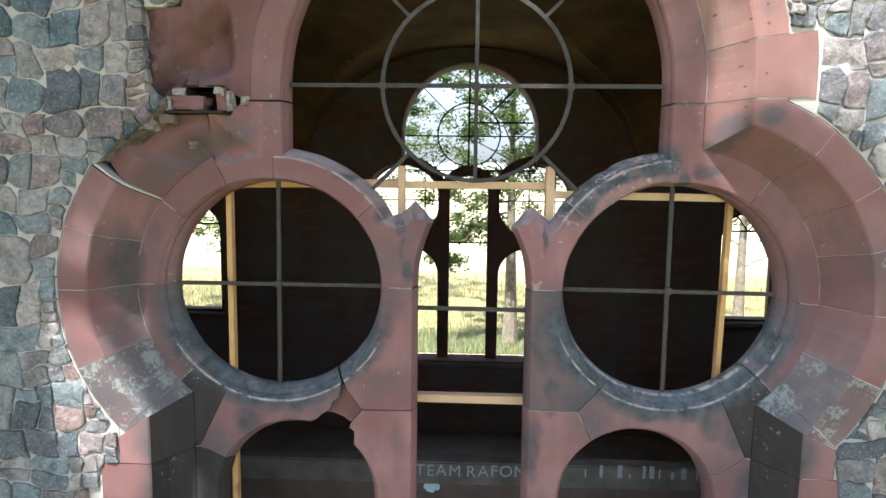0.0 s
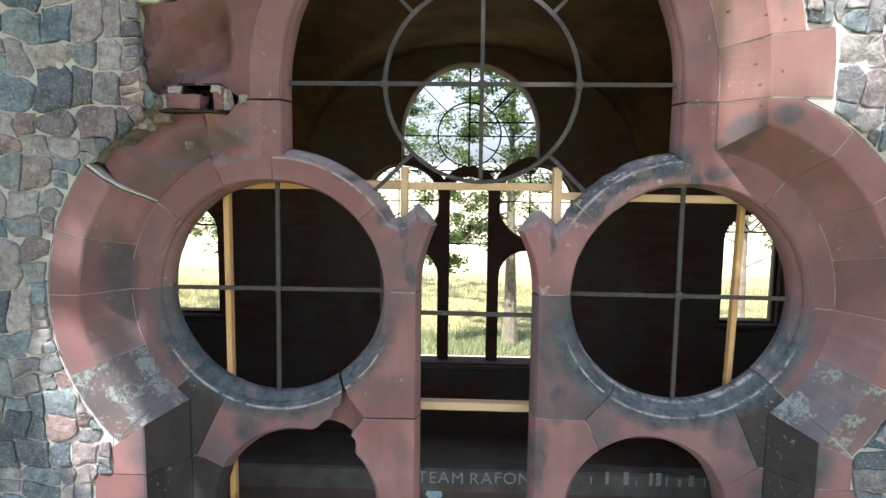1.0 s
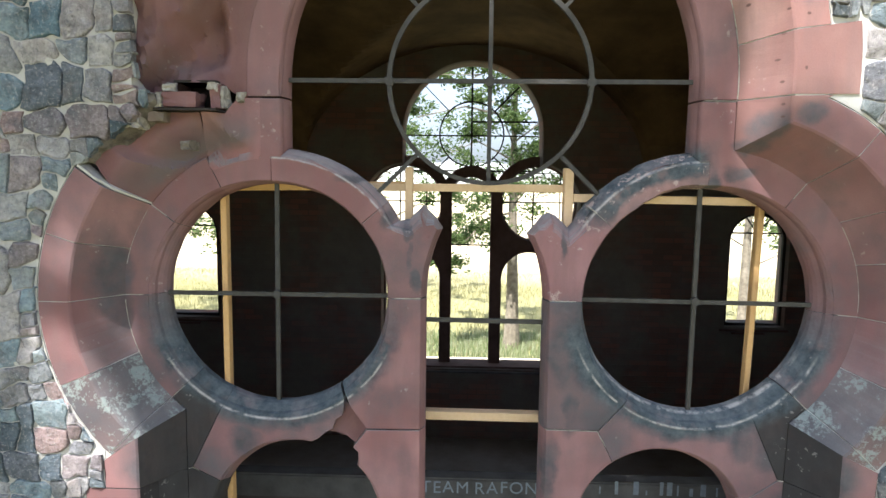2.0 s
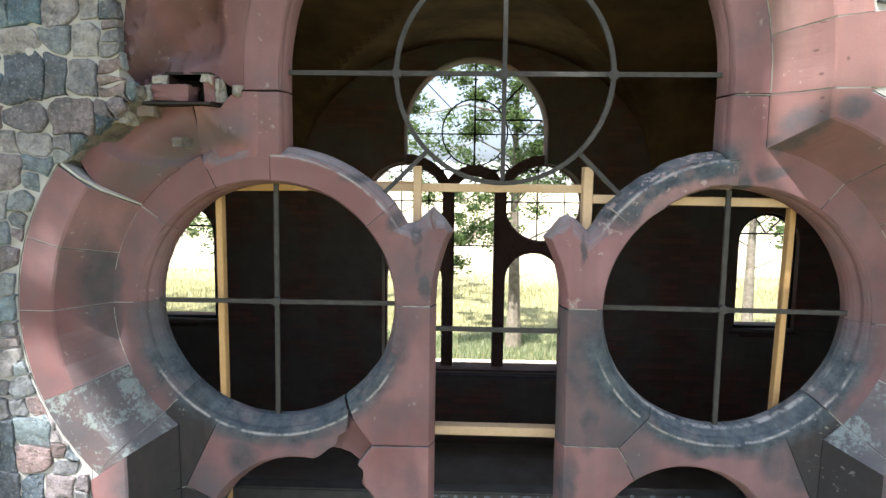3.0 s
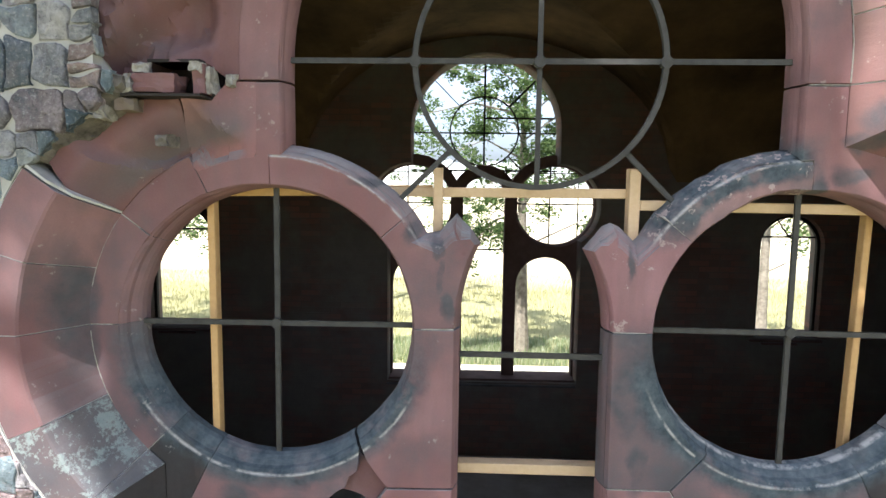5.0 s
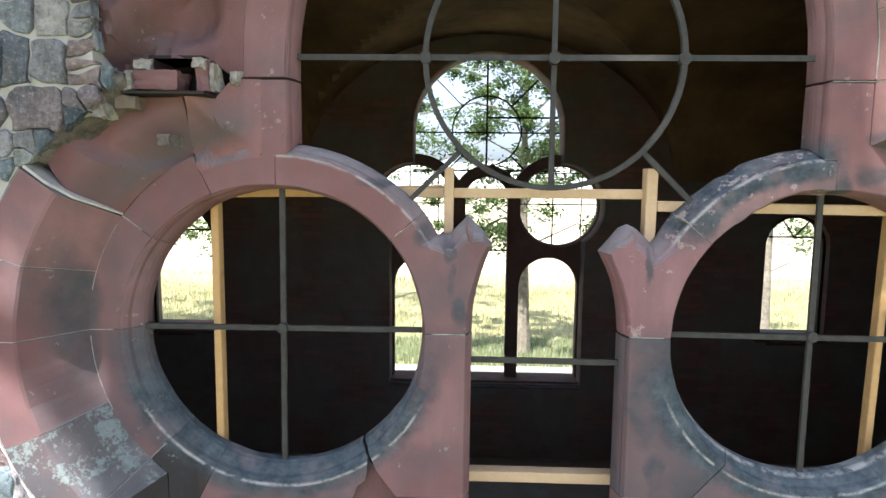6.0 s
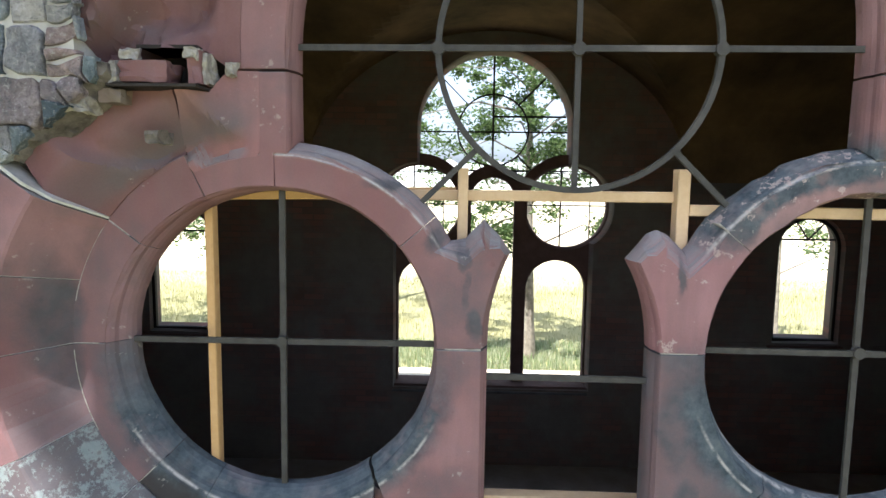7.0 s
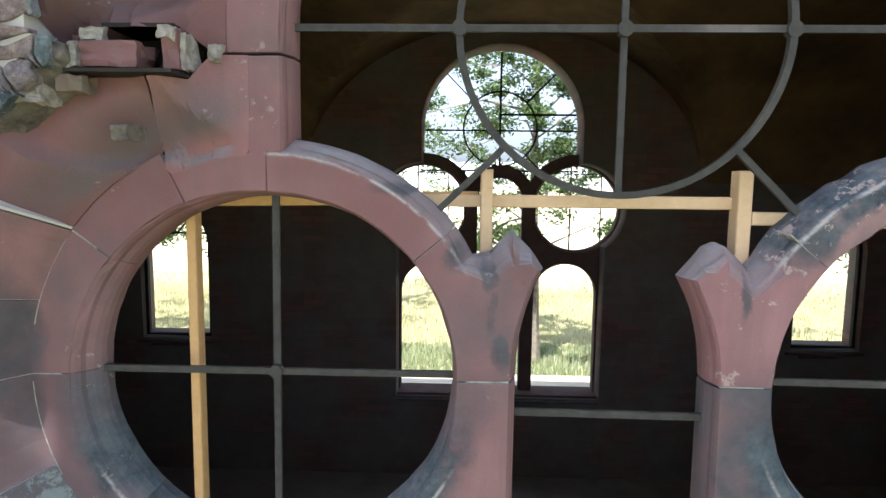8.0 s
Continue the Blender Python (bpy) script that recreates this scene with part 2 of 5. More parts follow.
def brick_material():
    """Sooty red brickwork, courses 77 mm high."""
    n = Nodes("sooty_brick", 0.9)
    m = n.tree.nodes.new("ShaderNodeMapping")
    m.inputs["Rotation"].default_value = (radians(90), 0, 0)
    n.put(m.inputs["Vector"], n.coord)
    b = n.tree.nodes.new("ShaderNodeTexBrick")
    n.put(b.inputs["Vector"], m.outputs[0])
    b.inputs["Scale"].default_value = 1.0
    b.inputs["Brick Width"].default_value, b.inputs["Row Height"].default_value = 0.26, 0.077
    b.inputs["Mortar Size"].default_value = 0.006
    b.inputs["Color1"].default_value, b.inputs["Color2"].default_value = (0.26, 0.115, 0.085, 1), (0.14, 0.085, 0.07, 1)
    b.inputs["Mortar"].default_value = (0.13, 0.09, 0.075, 1)
    c = n.mix(n.ramp(n.noise(1.3, 5), (0.36, 0.15), (0.56, 0.95)), b.outputs[0], n.mix(n.noise(4.5, 5, 0.7), (0.105, 0.098, 0.083), (0.225, 0.208, 0.178)))
    return n.done(c, n.mix(0.5, n.noise(30, 5), b.outputs["Fac"]), 0.4, 0.008)


def leaf_material(name, a, b):
    n = Nodes(name, 0.55)
    g = n.tree.nodes.new("ShaderNodeNewGeometry")
    c = n.mix(g.outputs["Random Per Island"], a, b)
    mat = n.done(c)
    t = n.tree.nodes.new("ShaderNodeBsdfTranslucent")
    n.put(t.inputs[0], c)
    m = n.tree.nodes.new("ShaderNodeMixShader")
    m.inputs[0].default_value = 0.5
    n.tree.links.new(n.bsdf.outputs[0], m.inputs[1])
    n.tree.links.new(t.outputs[0], m.inputs[2])
    n.tree.links.new(m.outputs[0], n.tree.nodes["Material Output"].inputs[0])
    return mat


def field_material():
    n = Nodes("field", 0.95)
    s = n.tree.nodes.new("ShaderNodeSeparateXYZ")
    n.put(s.inputs[0], n.coord)
    wob = n.tree.nodes.new("ShaderNodeMath")
    wob.operation = "MULTIPLY_ADD"
    n.put(wob.inputs[0], n.noise(0.35, 4))
    wob.inputs[1].default_value = 5.0
    n.put(wob.inputs[2], s.outputs["Y"])
    far = n.tree.nodes.new("ShaderNodeMapRange")
    n.put(far.inputs[0], wob.outputs[0])
    far.inputs[1].default_value, far.inputs[2].default_value = 24.0, 33.0
    near = n.mix(n.noise(1.6, 6), (0.235, 0.235, 0.10), (0.37, 0.34, 0.18))
    corn = n.mix(n.noise(0.4, 6), (0.54, 0.47, 0.30), (0.64, 0.57, 0.40))
    return n.done(n.mix(far.outputs[0], near, corn), n.noise(9, 6), 0.5, 0.05)


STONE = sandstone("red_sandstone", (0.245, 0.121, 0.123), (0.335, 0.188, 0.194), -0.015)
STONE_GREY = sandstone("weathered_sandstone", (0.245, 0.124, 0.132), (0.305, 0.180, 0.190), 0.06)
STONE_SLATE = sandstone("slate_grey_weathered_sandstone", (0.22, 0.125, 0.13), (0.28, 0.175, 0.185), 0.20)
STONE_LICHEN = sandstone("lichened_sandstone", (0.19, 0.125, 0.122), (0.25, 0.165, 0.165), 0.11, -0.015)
# soot, with the shade of feet and splays put into the colour too
STONE_DARK = sandstone("sooty_shaded_sandstone", (0.042, 0.034, 0.032), (0.090, 0.066, 0.063), 0.16, skylit_wear=0.4, dark_tones=((0.018, 0.018, 0.020), (0.060, 0.060, 0.064)))
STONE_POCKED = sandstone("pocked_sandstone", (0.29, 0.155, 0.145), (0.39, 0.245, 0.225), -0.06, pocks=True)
STONE_RAW = sandstone("broken_sandstone", (0.155, 0.076, 0.074), (0.235, 0.122, 0.124), -0.08, skylit_wear=0.15)
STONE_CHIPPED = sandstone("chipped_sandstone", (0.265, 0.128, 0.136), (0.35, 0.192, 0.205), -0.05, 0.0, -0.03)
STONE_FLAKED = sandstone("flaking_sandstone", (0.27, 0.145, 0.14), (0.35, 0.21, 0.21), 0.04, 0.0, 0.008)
FIELDSTONE = fieldstone_material()
MORTAR = mortar_material()
MORTAR_OLD = plain("old_mortar", (0.20, 0.185, 0.165), (0.50, 0.48, 0.45), 34, 0.9, 0.9)
IRON = plain("grey_painted_iron", (0.040, 0.039, 0.038), (0.068, 0.066, 0.063), 25, 0.6, 0.3)
RUST = plain("rusty_iron", (0.018, 0.016, 0.015), (0.035, 0.028, 0.024), 18, 0.7, 0.4)
# one softwood in two tones: shading put into the browner, light into the paler
TIMBER_SHADED = timber_material("shaded_timber", (0.50, 0.30, 0.12), (0.64, 0.42, 0.20))
TIMBER_LIT = timber_material("lit_timber", (0.55, 0.38, 0.22), (0.68, 0.52, 0.34))
BRICK = brick_material()
PLASTER = plain("ochre_plaster", (0.075, 0.055, 0.034), (0.28, 0.176, 0.082), 1.1, 0.9)
CONCRETE = plain("dark_concrete", (0.075, 0.073, 0.070), (0.15, 0.146, 0.14), 5, 0.85)
CHALK = plain("chalk", (0.22, 0.26, 0.30), (0.32, 0.36, 0.40), 40, 0.95)
BLUE = plain("pale_blue_paint", (0.36, 0.50, 0.62), (0.50, 0.64, 0.74), 30, 0.8)
# far wall's sandstone: its darkness against the light is put into the colour
DARKSTONE = plain("backlit_dark_sandstone", (0.085, 0.052, 0.042), (0.16, 0.10, 0.085), 4, 0.85)
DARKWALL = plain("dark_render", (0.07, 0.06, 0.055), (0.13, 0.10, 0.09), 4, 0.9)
DUST = plain("dusty_floor", (0.24, 0.22, 0.19), (0.36, 0.33, 0.29), 3, 0.95)
CORE = plain("rubble_core", (0.05, 0.045, 0.042), (0.24, 0.215, 0.19), 17, 0.95, 1.0)
ROOFING = plain("dull_slate", (0.05, 0.05, 0.055), (0.09, 0.09, 0.095), 3, 0.7)
BARK = plain("grey_bark", (0.15, 0.13, 0.10), (0.36, 0.325, 0.26), 9, 0.9, 0.8)
LEAF = leaf_material("oak_leaf", (0.055, 0.095, 0.034), (0.17, 0.24, 0.085))
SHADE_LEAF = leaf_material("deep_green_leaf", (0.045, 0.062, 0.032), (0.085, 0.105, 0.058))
GRASS = leaf_material("dry_grass", (0.24, 0.245, 0.105), (0.38, 0.355, 0.19))
WEED = leaf_material("pale_weed", (0.20, 0.28, 0.11), (0.56, 0.57, 0.40))
FIELD = field_material()
# the woods' paleness is distance haze put into the base colour
WOODS = plain("haze_tinted_woods", (0.48, 0.52, 0.52), (0.58, 0.61, 0.60), 0.05, 1.0)
SAND = plain("pale_sand", (0.50, 0.44, 0.34), (0.64, 0.58, 0.47), 1.5, 0.95)


# ---- building tools ----
def part(name, bm, material, parent, label="", smooth=False):
    """Links bm as one mesh object under parent."""
    bmesh.ops.recalc_face_normals(bm, faces=bm.faces)
    mesh = bpy.data.meshes.new(name)
    bm.to_mesh(mesh)
    bm.free()
    mesh.materials.append(material)
    if smooth:
        mesh.shade_smooth()
    ob = new(name, mesh)
    ob.parent = parent
    return tagged(ob, label)


def raw_part(name, verts, faces, material, parent, label="", smooth=False):
    mesh = bpy.data.meshes.new(name)
    mesh.from_pydata(verts, [], faces)
    mesh.update()
    mesh.materials.append(material)
    if smooth:
        mesh.shade_smooth()
    ob = new(name, mesh)
    ob.parent = parent
    return tagged(ob, label)


def arc(cx, cz, r, a0, a1, step=4.0):
    """Points of an arc in the wall's plane, degrees from the x axis."""
    k = max(2, int(abs(a1 - a0) / step) + 1)
    return [(cx + r * math.cos(radians(a0 + (a1 - a0) * i / k)), cz + r * math.sin(radians(a0 + (a1 - a0) * i / k))) for i in range(k + 1)]


def inset(poly, a):
    """The polygon drawn in by a, for small a."""
    area = sum(p[0] * q[1] - q[0] * p[1] for p, q in zip(poly, poly[1:] + poly[:1]))
    sign = 1 if area > 0 else -1
    out = []
    for i, p in enumerate(poly):
        o, q = Vector(poly[i - 1]), Vector(poly[(i + 1) % len(poly)])
        p = Vector(p)
        d0, d1 = (p - o), (q - p)
        if d0.length < 1e-7 or d1.length < 1e-7:
            out.append(tuple(p))
            continue
        d0.normalize(), d1.normalize()
        n0, n1 = Vector((-d0.y, d0.x)), Vector((-d1.y, d1.x))
        m = n0 + n1
        m = m / max(0.5, 1 + n0.dot(n1))
        out.append(tuple(p + m * a * sign))
    return out


def stack(layers, bm=None):
    """A solid through layers of (polygon, y), all with the same number of points, front to back."""
    bm = bm or bmesh.new()
    rings = [[bm.verts.new((x, y, z)) for x, z in poly] for poly, y in layers]
    k = len(rings[0])
    bm.faces.new(rings[0])
    bm.faces.new(rings[-1][::-1])
    for a, b in zip(rings, rings[1:]):
        for i in range(k):
            j = (i + 1) % k
            bm.faces.new((a[i], b[i], b[j], a[j]))
    return bm


def slab(poly, y0, y1, edge=0.0, bm=None):
    """A plate with that outline, its front edges eased by edge."""
    if edge:
        return stack([(inset(poly, edge), y0), (poly, y0 + edge), (poly, y1)], bm)
    return stack([(poly, y0), (poly, y1)], bm)


def box(bm, x0, x1, y0, y1, z0, z1, ease=0.0):
    m = bmesh.ops.create_cube(bm, size=1)["verts"]
    for v in m:
        v.co = Vector(((x0 + x1) / 2 + v.co.x * (x1 - x0), (y0 + y1) / 2 + v.co.y * (y1 - y0), (z0 + z1) / 2 + v.co.z * (z1 - z0)))
    if ease:
        edges = {e for v in m for e in v.link_edges}
        bmesh.ops.bevel(bm, geom=list(edges), offset=ease, segments=2, affect="EDGES")
    return bm


def bar(points, w, depth, y, bm=None):
    """A flat bar of width w along points of the wall's plane."""
    bm = bm or bmesh.new()
    left, right = [], []
    for i, p in enumerate(points):
        a, b = Vector(points[max(i - 1, 0)]), Vector(points[min(i + 1, len(points) - 1)])
        d = (b - a).normalized()
        left.append((p[0] - d.y * w / 2, p[1] + d.x * w / 2))
        right.append((p[0] + d.y * w / 2, p[1] - d.x * w / 2))
    for i in range(len(points) - 1):
        q = [left[i], left[i + 1], right[i + 1], right[i]]
        stack([(q, y), (q, y + depth)], bm)
    return bm


def thing(name, at=(0, 0, 0), label="", category="", group="", kind=""):
    ob = new(name)
    ob.location = at
    return tagged(ob, label, category, group, kind)


# ---- outline of the tracery window ----
X0, CX, CZ, RC = -0.006, 0.975, 2.312, 0.520
LOBE, LOBE_Z, LOW = 0.905, 3.300, 1.228
D3, D2, D1 = 0.175, 0.307, 0.450
Y_WALL, Y_FACE, Y_BACK = 3.330, 3.530, 3.640
SILL = 0.06


def ring_top(d):
    return math.degrees(math.acos((LOBE - CX + d) / (RC + d)))


def ring_low(d):
    return -math.degrees(math.acos(min(0.999, (LOW - CX + d) / (RC + d))))


def on_ring(s, d, phi):
    """A point d outside a round light; phi in degrees, from the outward level, up."""
    return (X0 + s * (CX + (RC + d) * math.cos(radians(phi))), CZ + (RC + d) * math.sin(radians(phi)))


def outline(s, d):
    """Half of the window's outline at distance d, from the crown down to the middle of the sill."""
    pts = [(X0 + s * (LOBE + d) * math.sin(radians(a)), LOBE_Z + (LOBE + d) * math.cos(radians(a))) for a in range(0, 91, 5)]
    a0, a1 = ring_top(d), ring_low(d)
    pts += [on_ring(s, d, a0 + (a1 - a0) * i / 30) for i in range(31)]
    return pts + [(X0 + s * (LOW + d), SILL), (X0, SILL)]


def depth_out(x, z):
    """Signed distance of a place in the wall from the window's lights."""
    x -= X0
    d = [math.hypot(abs(x) - CX, z - CZ) - RC]
    d.append(math.hypot(x, z - LOBE_Z) - LOBE if z > LOBE_Z else abs(x) - LOBE)
    if z < CZ:
        d.append(abs(x) - LOW)
    return min(d)


# ---- facade: wall, surround stones, tracery ----
wall = thing("wall_south", label="fieldstone wall with wide pale lime mortar joints", category="wall", kind="structure")
for s in (-1, 1):
    def half(d):
        p = outline(s, d)
        if s < 0:
            ring = [q for q in p if q[1] < 2.93]
            p = [q for q in p if q[1] > 3.60] + [(-1.40, 3.595), (-1.498, 3.595), (-1.498, 3.222), (-1.46, 3.216), (-1.47, 3.195), (-1.60, 3.105), (-1.765, 2.985)] + ring
        return p + [(X0, -1.2), (s * 7.2, -1.2), (s * 7.2, 5.0), (X0, 5.0)]
    part("mortar_bed", stack([(half(D1 + 0.004), Y_WALL + 0.0060), (half(D1 + 0.004), 3.94)]), MORTAR, wall, "pale lime mortar bed")

window = thing("window_1", label="ruined red sandstone tracery window with empty lights", category="window", kind="structure")


def swept(rows, shrink=0.0016):
    """A solid between cross-sections; rows of equal lists of (x, y, z)."""
    bm = bmesh.new()
    vs = [[bm.verts.new(p) for p in row] for row in rows]
    k = len(rows[0])
    for a, b in zip(vs, vs[1:]):
        for i in range(k):
            j = (i + 1) % k
            bm.faces.new((a[i], a[j], b[j], b[i]))
    bm.faces.new(vs[0])
    bm.faces.new(vs[-1][::-1])
    return worn(bm)


def worn(bm, amp=0.0035):
    """Slightly uneven arrises, the same on neighbouring stones."""
    for v in bm.verts:
        d = noise.noise_vector(v.co * 7.0) * amp + noise.noise_vector(v.co * 23.0) * amp * 0.5
        d += noise.noise_vector(v.co * 61.0) * amp * 0.4
        chip = max(0.0, noise.noise(v.co * 19.0 + Vector((3, 0, 5))) - 0.22) * amp * 6.0
        v.co += Vector((d.x, chip if 3.531 < v.co.y < 3.545 else 0.0, d.z))
    return bm


def eased(profile, e=0.006):
    """The profile with its two front arrises rounded off."""
    (a, b, c, d, f) = profile
    ux, uy = d[0] - c[0], d[1] - c[1]
    n = math.hypot(ux, uy)
    return [a, (b[0], b[1] + e), (b[0] - e, b[1]), (c[0] + e, c[1]), (c[0] + ux / n * e, c[1] + uy / n * e), d, f]


def ring_stone(s, p0, p1, material=None, outer=D1, label=""):
    """One stone of the splayed ring between two angles; an angle may depend on the distance."""
    prof = eased([(outer, 3.60), (outer, Y_WALL), (D2, Y_WALL), (D3, Y_FACE), (D3, 3.625)])
    gap = lambda d: math.degrees(0.0021 / (RC + d))
    rows = []
    k = 10
    for i in range(k + 1):
        row = []
        for d, y in prof:
            a = (p0(d) if callable(p0) else p0 + gap(d))
            b = (p1(d) if callable(p1) else p1 - gap(d))
            x, z = on_ring(s, d, a + (b - a) * i / k)
            row.append((x, y, z))
        rows.append(row)
    return part("surround_stone", swept(rows), material or STONE, window, label)


def jamb_stone(s, inner, z0, z1, material=None, outer=D1, label="", kink=()):
    """An upright stone of the splay; z0 and z1 may depend on the distance; kink: arrises within the splay."""
    prof = eased([(outer, 3.60), (outer, Y_WALL), (D2, Y_WALL), (D3, Y_FACE), (D3, 3.625)])
    prof[5:5] = list(kink)
    rows = []
    for i in range(5):
        row = []
        for d, y in prof:
            a = z0(d) if callable(z0) else z0 + 0.002
            b = z1(d) if callable(z1) else z1 - 0.002
            row.append((X0 + s * (inner + d), y, a + (b - a) * i / 4))
        rows.append(row)
    ob = part("surround_stone", swept(rows), material or STONE, window, label)
    # the splay carries its shade as darker colour; wall-plane faces stay pink
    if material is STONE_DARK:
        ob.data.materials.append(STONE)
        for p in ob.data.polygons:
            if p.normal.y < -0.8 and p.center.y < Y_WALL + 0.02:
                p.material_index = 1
    return ob


def arch_stone(s, a0, a1, outer=D1, material=None):
    """A voussoir of the round head; angles from the level, up."""
    prof = eased([(outer, 3.60), (outer, Y_WALL), (D2, Y_WALL), (D3, Y_FACE), (D3, 3.625)])
    rows = []
    for i in range(9):
        a = radians(a0 + 0.1 + (a1 - a0 - 0.2) * i / 8)
        rows.append([(X0 + s * (LOBE + d) * math.cos(a), y, LOBE_Z + (LOBE + d) * math.sin(a)) for d, y in prof])
    return part("surround_stone", swept(rows), material or STONE, window)


def head_z(d):
    return on_ring(1, d, ring_top(d))[1]


def foot_z(d):
    return on_ring(1, d, ring_low(d))[1]


# round lights: splayed ring stones
for s, joints, grey in ((1, (52, 33, 16, -3.5, -23.6, -43.5), 4), (-1, (37, 18, 0, -23, -45), 3)):
    for i, (b, a) in enumerate(zip(joints, joints[1:])):
        ring_stone(s, a, b, STONE_LICHEN if i >= grey else STONE)
    last, slope = joints[-1], math.tan(radians(-joints[-1]))
    ring_stone(s, lambda d: min(ring_low(d), last - 0.3), last, STONE_LICHEN)
    bed = 1.47 if s < 0 else 1.485
    kink = () if s > 0 else ((0.272, 3.440),)
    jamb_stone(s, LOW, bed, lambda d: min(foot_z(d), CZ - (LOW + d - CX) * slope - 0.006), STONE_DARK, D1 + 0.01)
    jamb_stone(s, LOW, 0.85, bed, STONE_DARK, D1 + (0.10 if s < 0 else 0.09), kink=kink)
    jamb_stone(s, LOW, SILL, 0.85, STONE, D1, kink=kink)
# head of the big light
ring_stone(1, 52, ring_top)
jamb_stone(1, LOBE, head_z, 3.215, STONE_POCKED, D1 + 0.02)
arch_stone(1, 8, 37, D1, STONE_POCKED)
arch_stone(1, 37, 65, D1)
arch_stone(1, 65, 90, D1)
arch_stone(-1, 27, 50, D1)
arch_stone(-1, 50, 70, D1)
arch_stone(-1, 70, 90, D1)
# the tall block beside the springing, joint rising outwards
prof = eased([(0.572, 3.60), (0.572, Y_WALL), (D2, Y_WALL), (D3, Y_FACE), (D3, 3.625)])
rows = [[(X0 + LOBE + d, y, z) for d, y in prof] for z in (3.219, 3.26, LOBE_Z)]
rows += [[(X0 + (LOBE + d) * math.cos(radians(a)), y, LOBE_Z + (LOBE + d) * math.sin(radians(a))) for d, y in prof] for a in (2, 4, 6, 7.8)]
part("surround_stone", swept(rows), STONE_POCKED, window)

# pale mortar that fills the joints, just behind the stone faces
for s in (-1, 1):
    prof = [(D1, 3.59), (D1 - 0.001, Y_WALL + 0.0035), (D2 + 0.010, Y_WALL + 0.0022), (D2 - 0.002, Y_WALL + 0.014), (D3 + 0.005, Y_FACE + 0.002), (D3 + 0.004, 3.61)]
    rows = []
    for i in range(41):
        row = []
        for d, y in prof:
            a0, a1 = (ring_top(d) if s > 0 else 36.5), ring_low(d)
            x, z = on_ring(s, d, a0 + (a1 - a0) * i / 40)
            row.append((x, y, z))
        rows.append(row)
    rows.append([(X0 + s * (LOW + d), y, SILL + 0.01 if s > 0 else 1.474) for d, y in prof])
    part("joint_mortar", swept(rows), MORTAR, window, "pale lime joint mortar")
    rows = []
    for i in range(31):
        if s < 0 and i > 21:
            break
        row = []
        for d, y in prof:
            a = radians(90 - i * 3)
            row.append((X0 + s * (LOBE + d) * math.cos(a), y, LOBE_Z + (LOBE + d) * math.sin(a)))
        rows.append(row)
    if s > 0:
        rows.append([(X0 + s * (LOBE + d), y, head_z(d)) for d, y in prof])
    part("joint_mortar", swept(rows), MORTAR, window, "pale lime joint mortar")

# tracery: each stone is a stack of outlines, the moulding running along its lights
MOULD = [(1.0, 3.530, 0.0022), (1.0, 3.5322, 0.0), (0.84, 3.536, 0.0), (0.66, 3.546, 0.0), (0.56, 3.560, 0.0), (0.48, 3.563, 0.0), (0.28, 3.573, 0.0), (0.10, 3.588, 0.0), (0.0, 3.606, 0.0), (0.0, Y_BACK, 0.0)]


def mould_width(phi):
    """Breadth of the moulding of a round light: wide outwards and at the foot, slim at the mullion and the crown."""
    return max(0.013, 0.040 + 0.026 * (math.cos(radians(phi)) - math.sin(radians(phi))))


def light_arc(s, o, p0, p1):
    k = max(3, int(abs(p1 - p0) / 2.5))
    return [on_ring(s, o * mould_width(p), p) for p in (p0 + (p1 - p0) * i / k for i in range(k + 1))]


def tracery_stone(outline_at, material=None, label="", back=Y_BACK, rough=0.0035):
    layers = [(inset(outline_at(o), e + 0.0008), y if y < Y_BACK else back) for o, y, e in MOULD]
    return part("tracery_stone", worn(stack(layers), rough), material or STONE, window, label)


def ring_part(s, p0, p1, material=None, outer=D3 + 0.004):
    tracery_stone(lambda o: light_arc(s, o, p0, p1) + [on_ring(s, outer, p1 + (p0 - p1) * i / 8) for i in range(9)], material)


def free_arch(s, p0, p1, material=None):
    """The bowed stone between a round light and the big light, moulded on both sides."""
    tracery_stone(lambda o: light_arc(s, o, p0, p1) + [on_ring(s, 0.163 - 0.045 * o, p1 + (p0 - p1) * i / 12) for i in range(13)], material, rough=0.011 if s > 0 else 0.004)


def at_side(s, *pts):
    return [(X0 + s * x, z) for x, z in pts]


def springer(s, low, reach, depth):
    """The stone at the crown of a round light that runs up into the jamb of the big light."""
    def shape(o):
        x0, x1 = LOBE + 0.026 * o, LOBE + reach
        top = 0.165 - 0.045 * o
        fork_at = math.degrees(math.acos((x0 - CX) / (RC + top)))
        turn = math.degrees(math.acos((x1 - CX) / (RC + depth)))
        pts = light_arc(s, o, low, 90)
        pts += [on_ring(s, top, 90.2 + (fork_at - 90.2) * i / 4) for i in range(5)]
        pts += at_side(s, (x0, 3.211), (x1, 3.211))
        return pts + [on_ring(s, depth, turn + (low - turn) * i / 6) for i in range(7)]
    tracery_stone(shape, rough=0.002)


springer(1, 52, D3 - 0.002, D3 + 0.004)
springer(-1, 65, 0.120, 0.120)
for s, marks in ((1, (52, -3.5, -43.5)), (-1, (65, 37, 0, -45))):
    for i, (b, a) in enumerate(zip(marks, marks[1:])):
        ring_part(s, a, b, STONE_GREY if a < -40 else STONE)
for s in (1, -1):
    free_arch(s, 90, 140, STONE_FLAKED if s > 0 else STONE)

LANCETS = {-1: (0.880, 1.210, 0.390), 1: (0.839, 1.232, 0.370)}


def lancet(s, o, a0, a1):
    x, z, r = LANCETS[s]
    return [(X0 + s * px, pz) for px, pz in arc(x, z, r + 0.03 * o, a0, a1)]


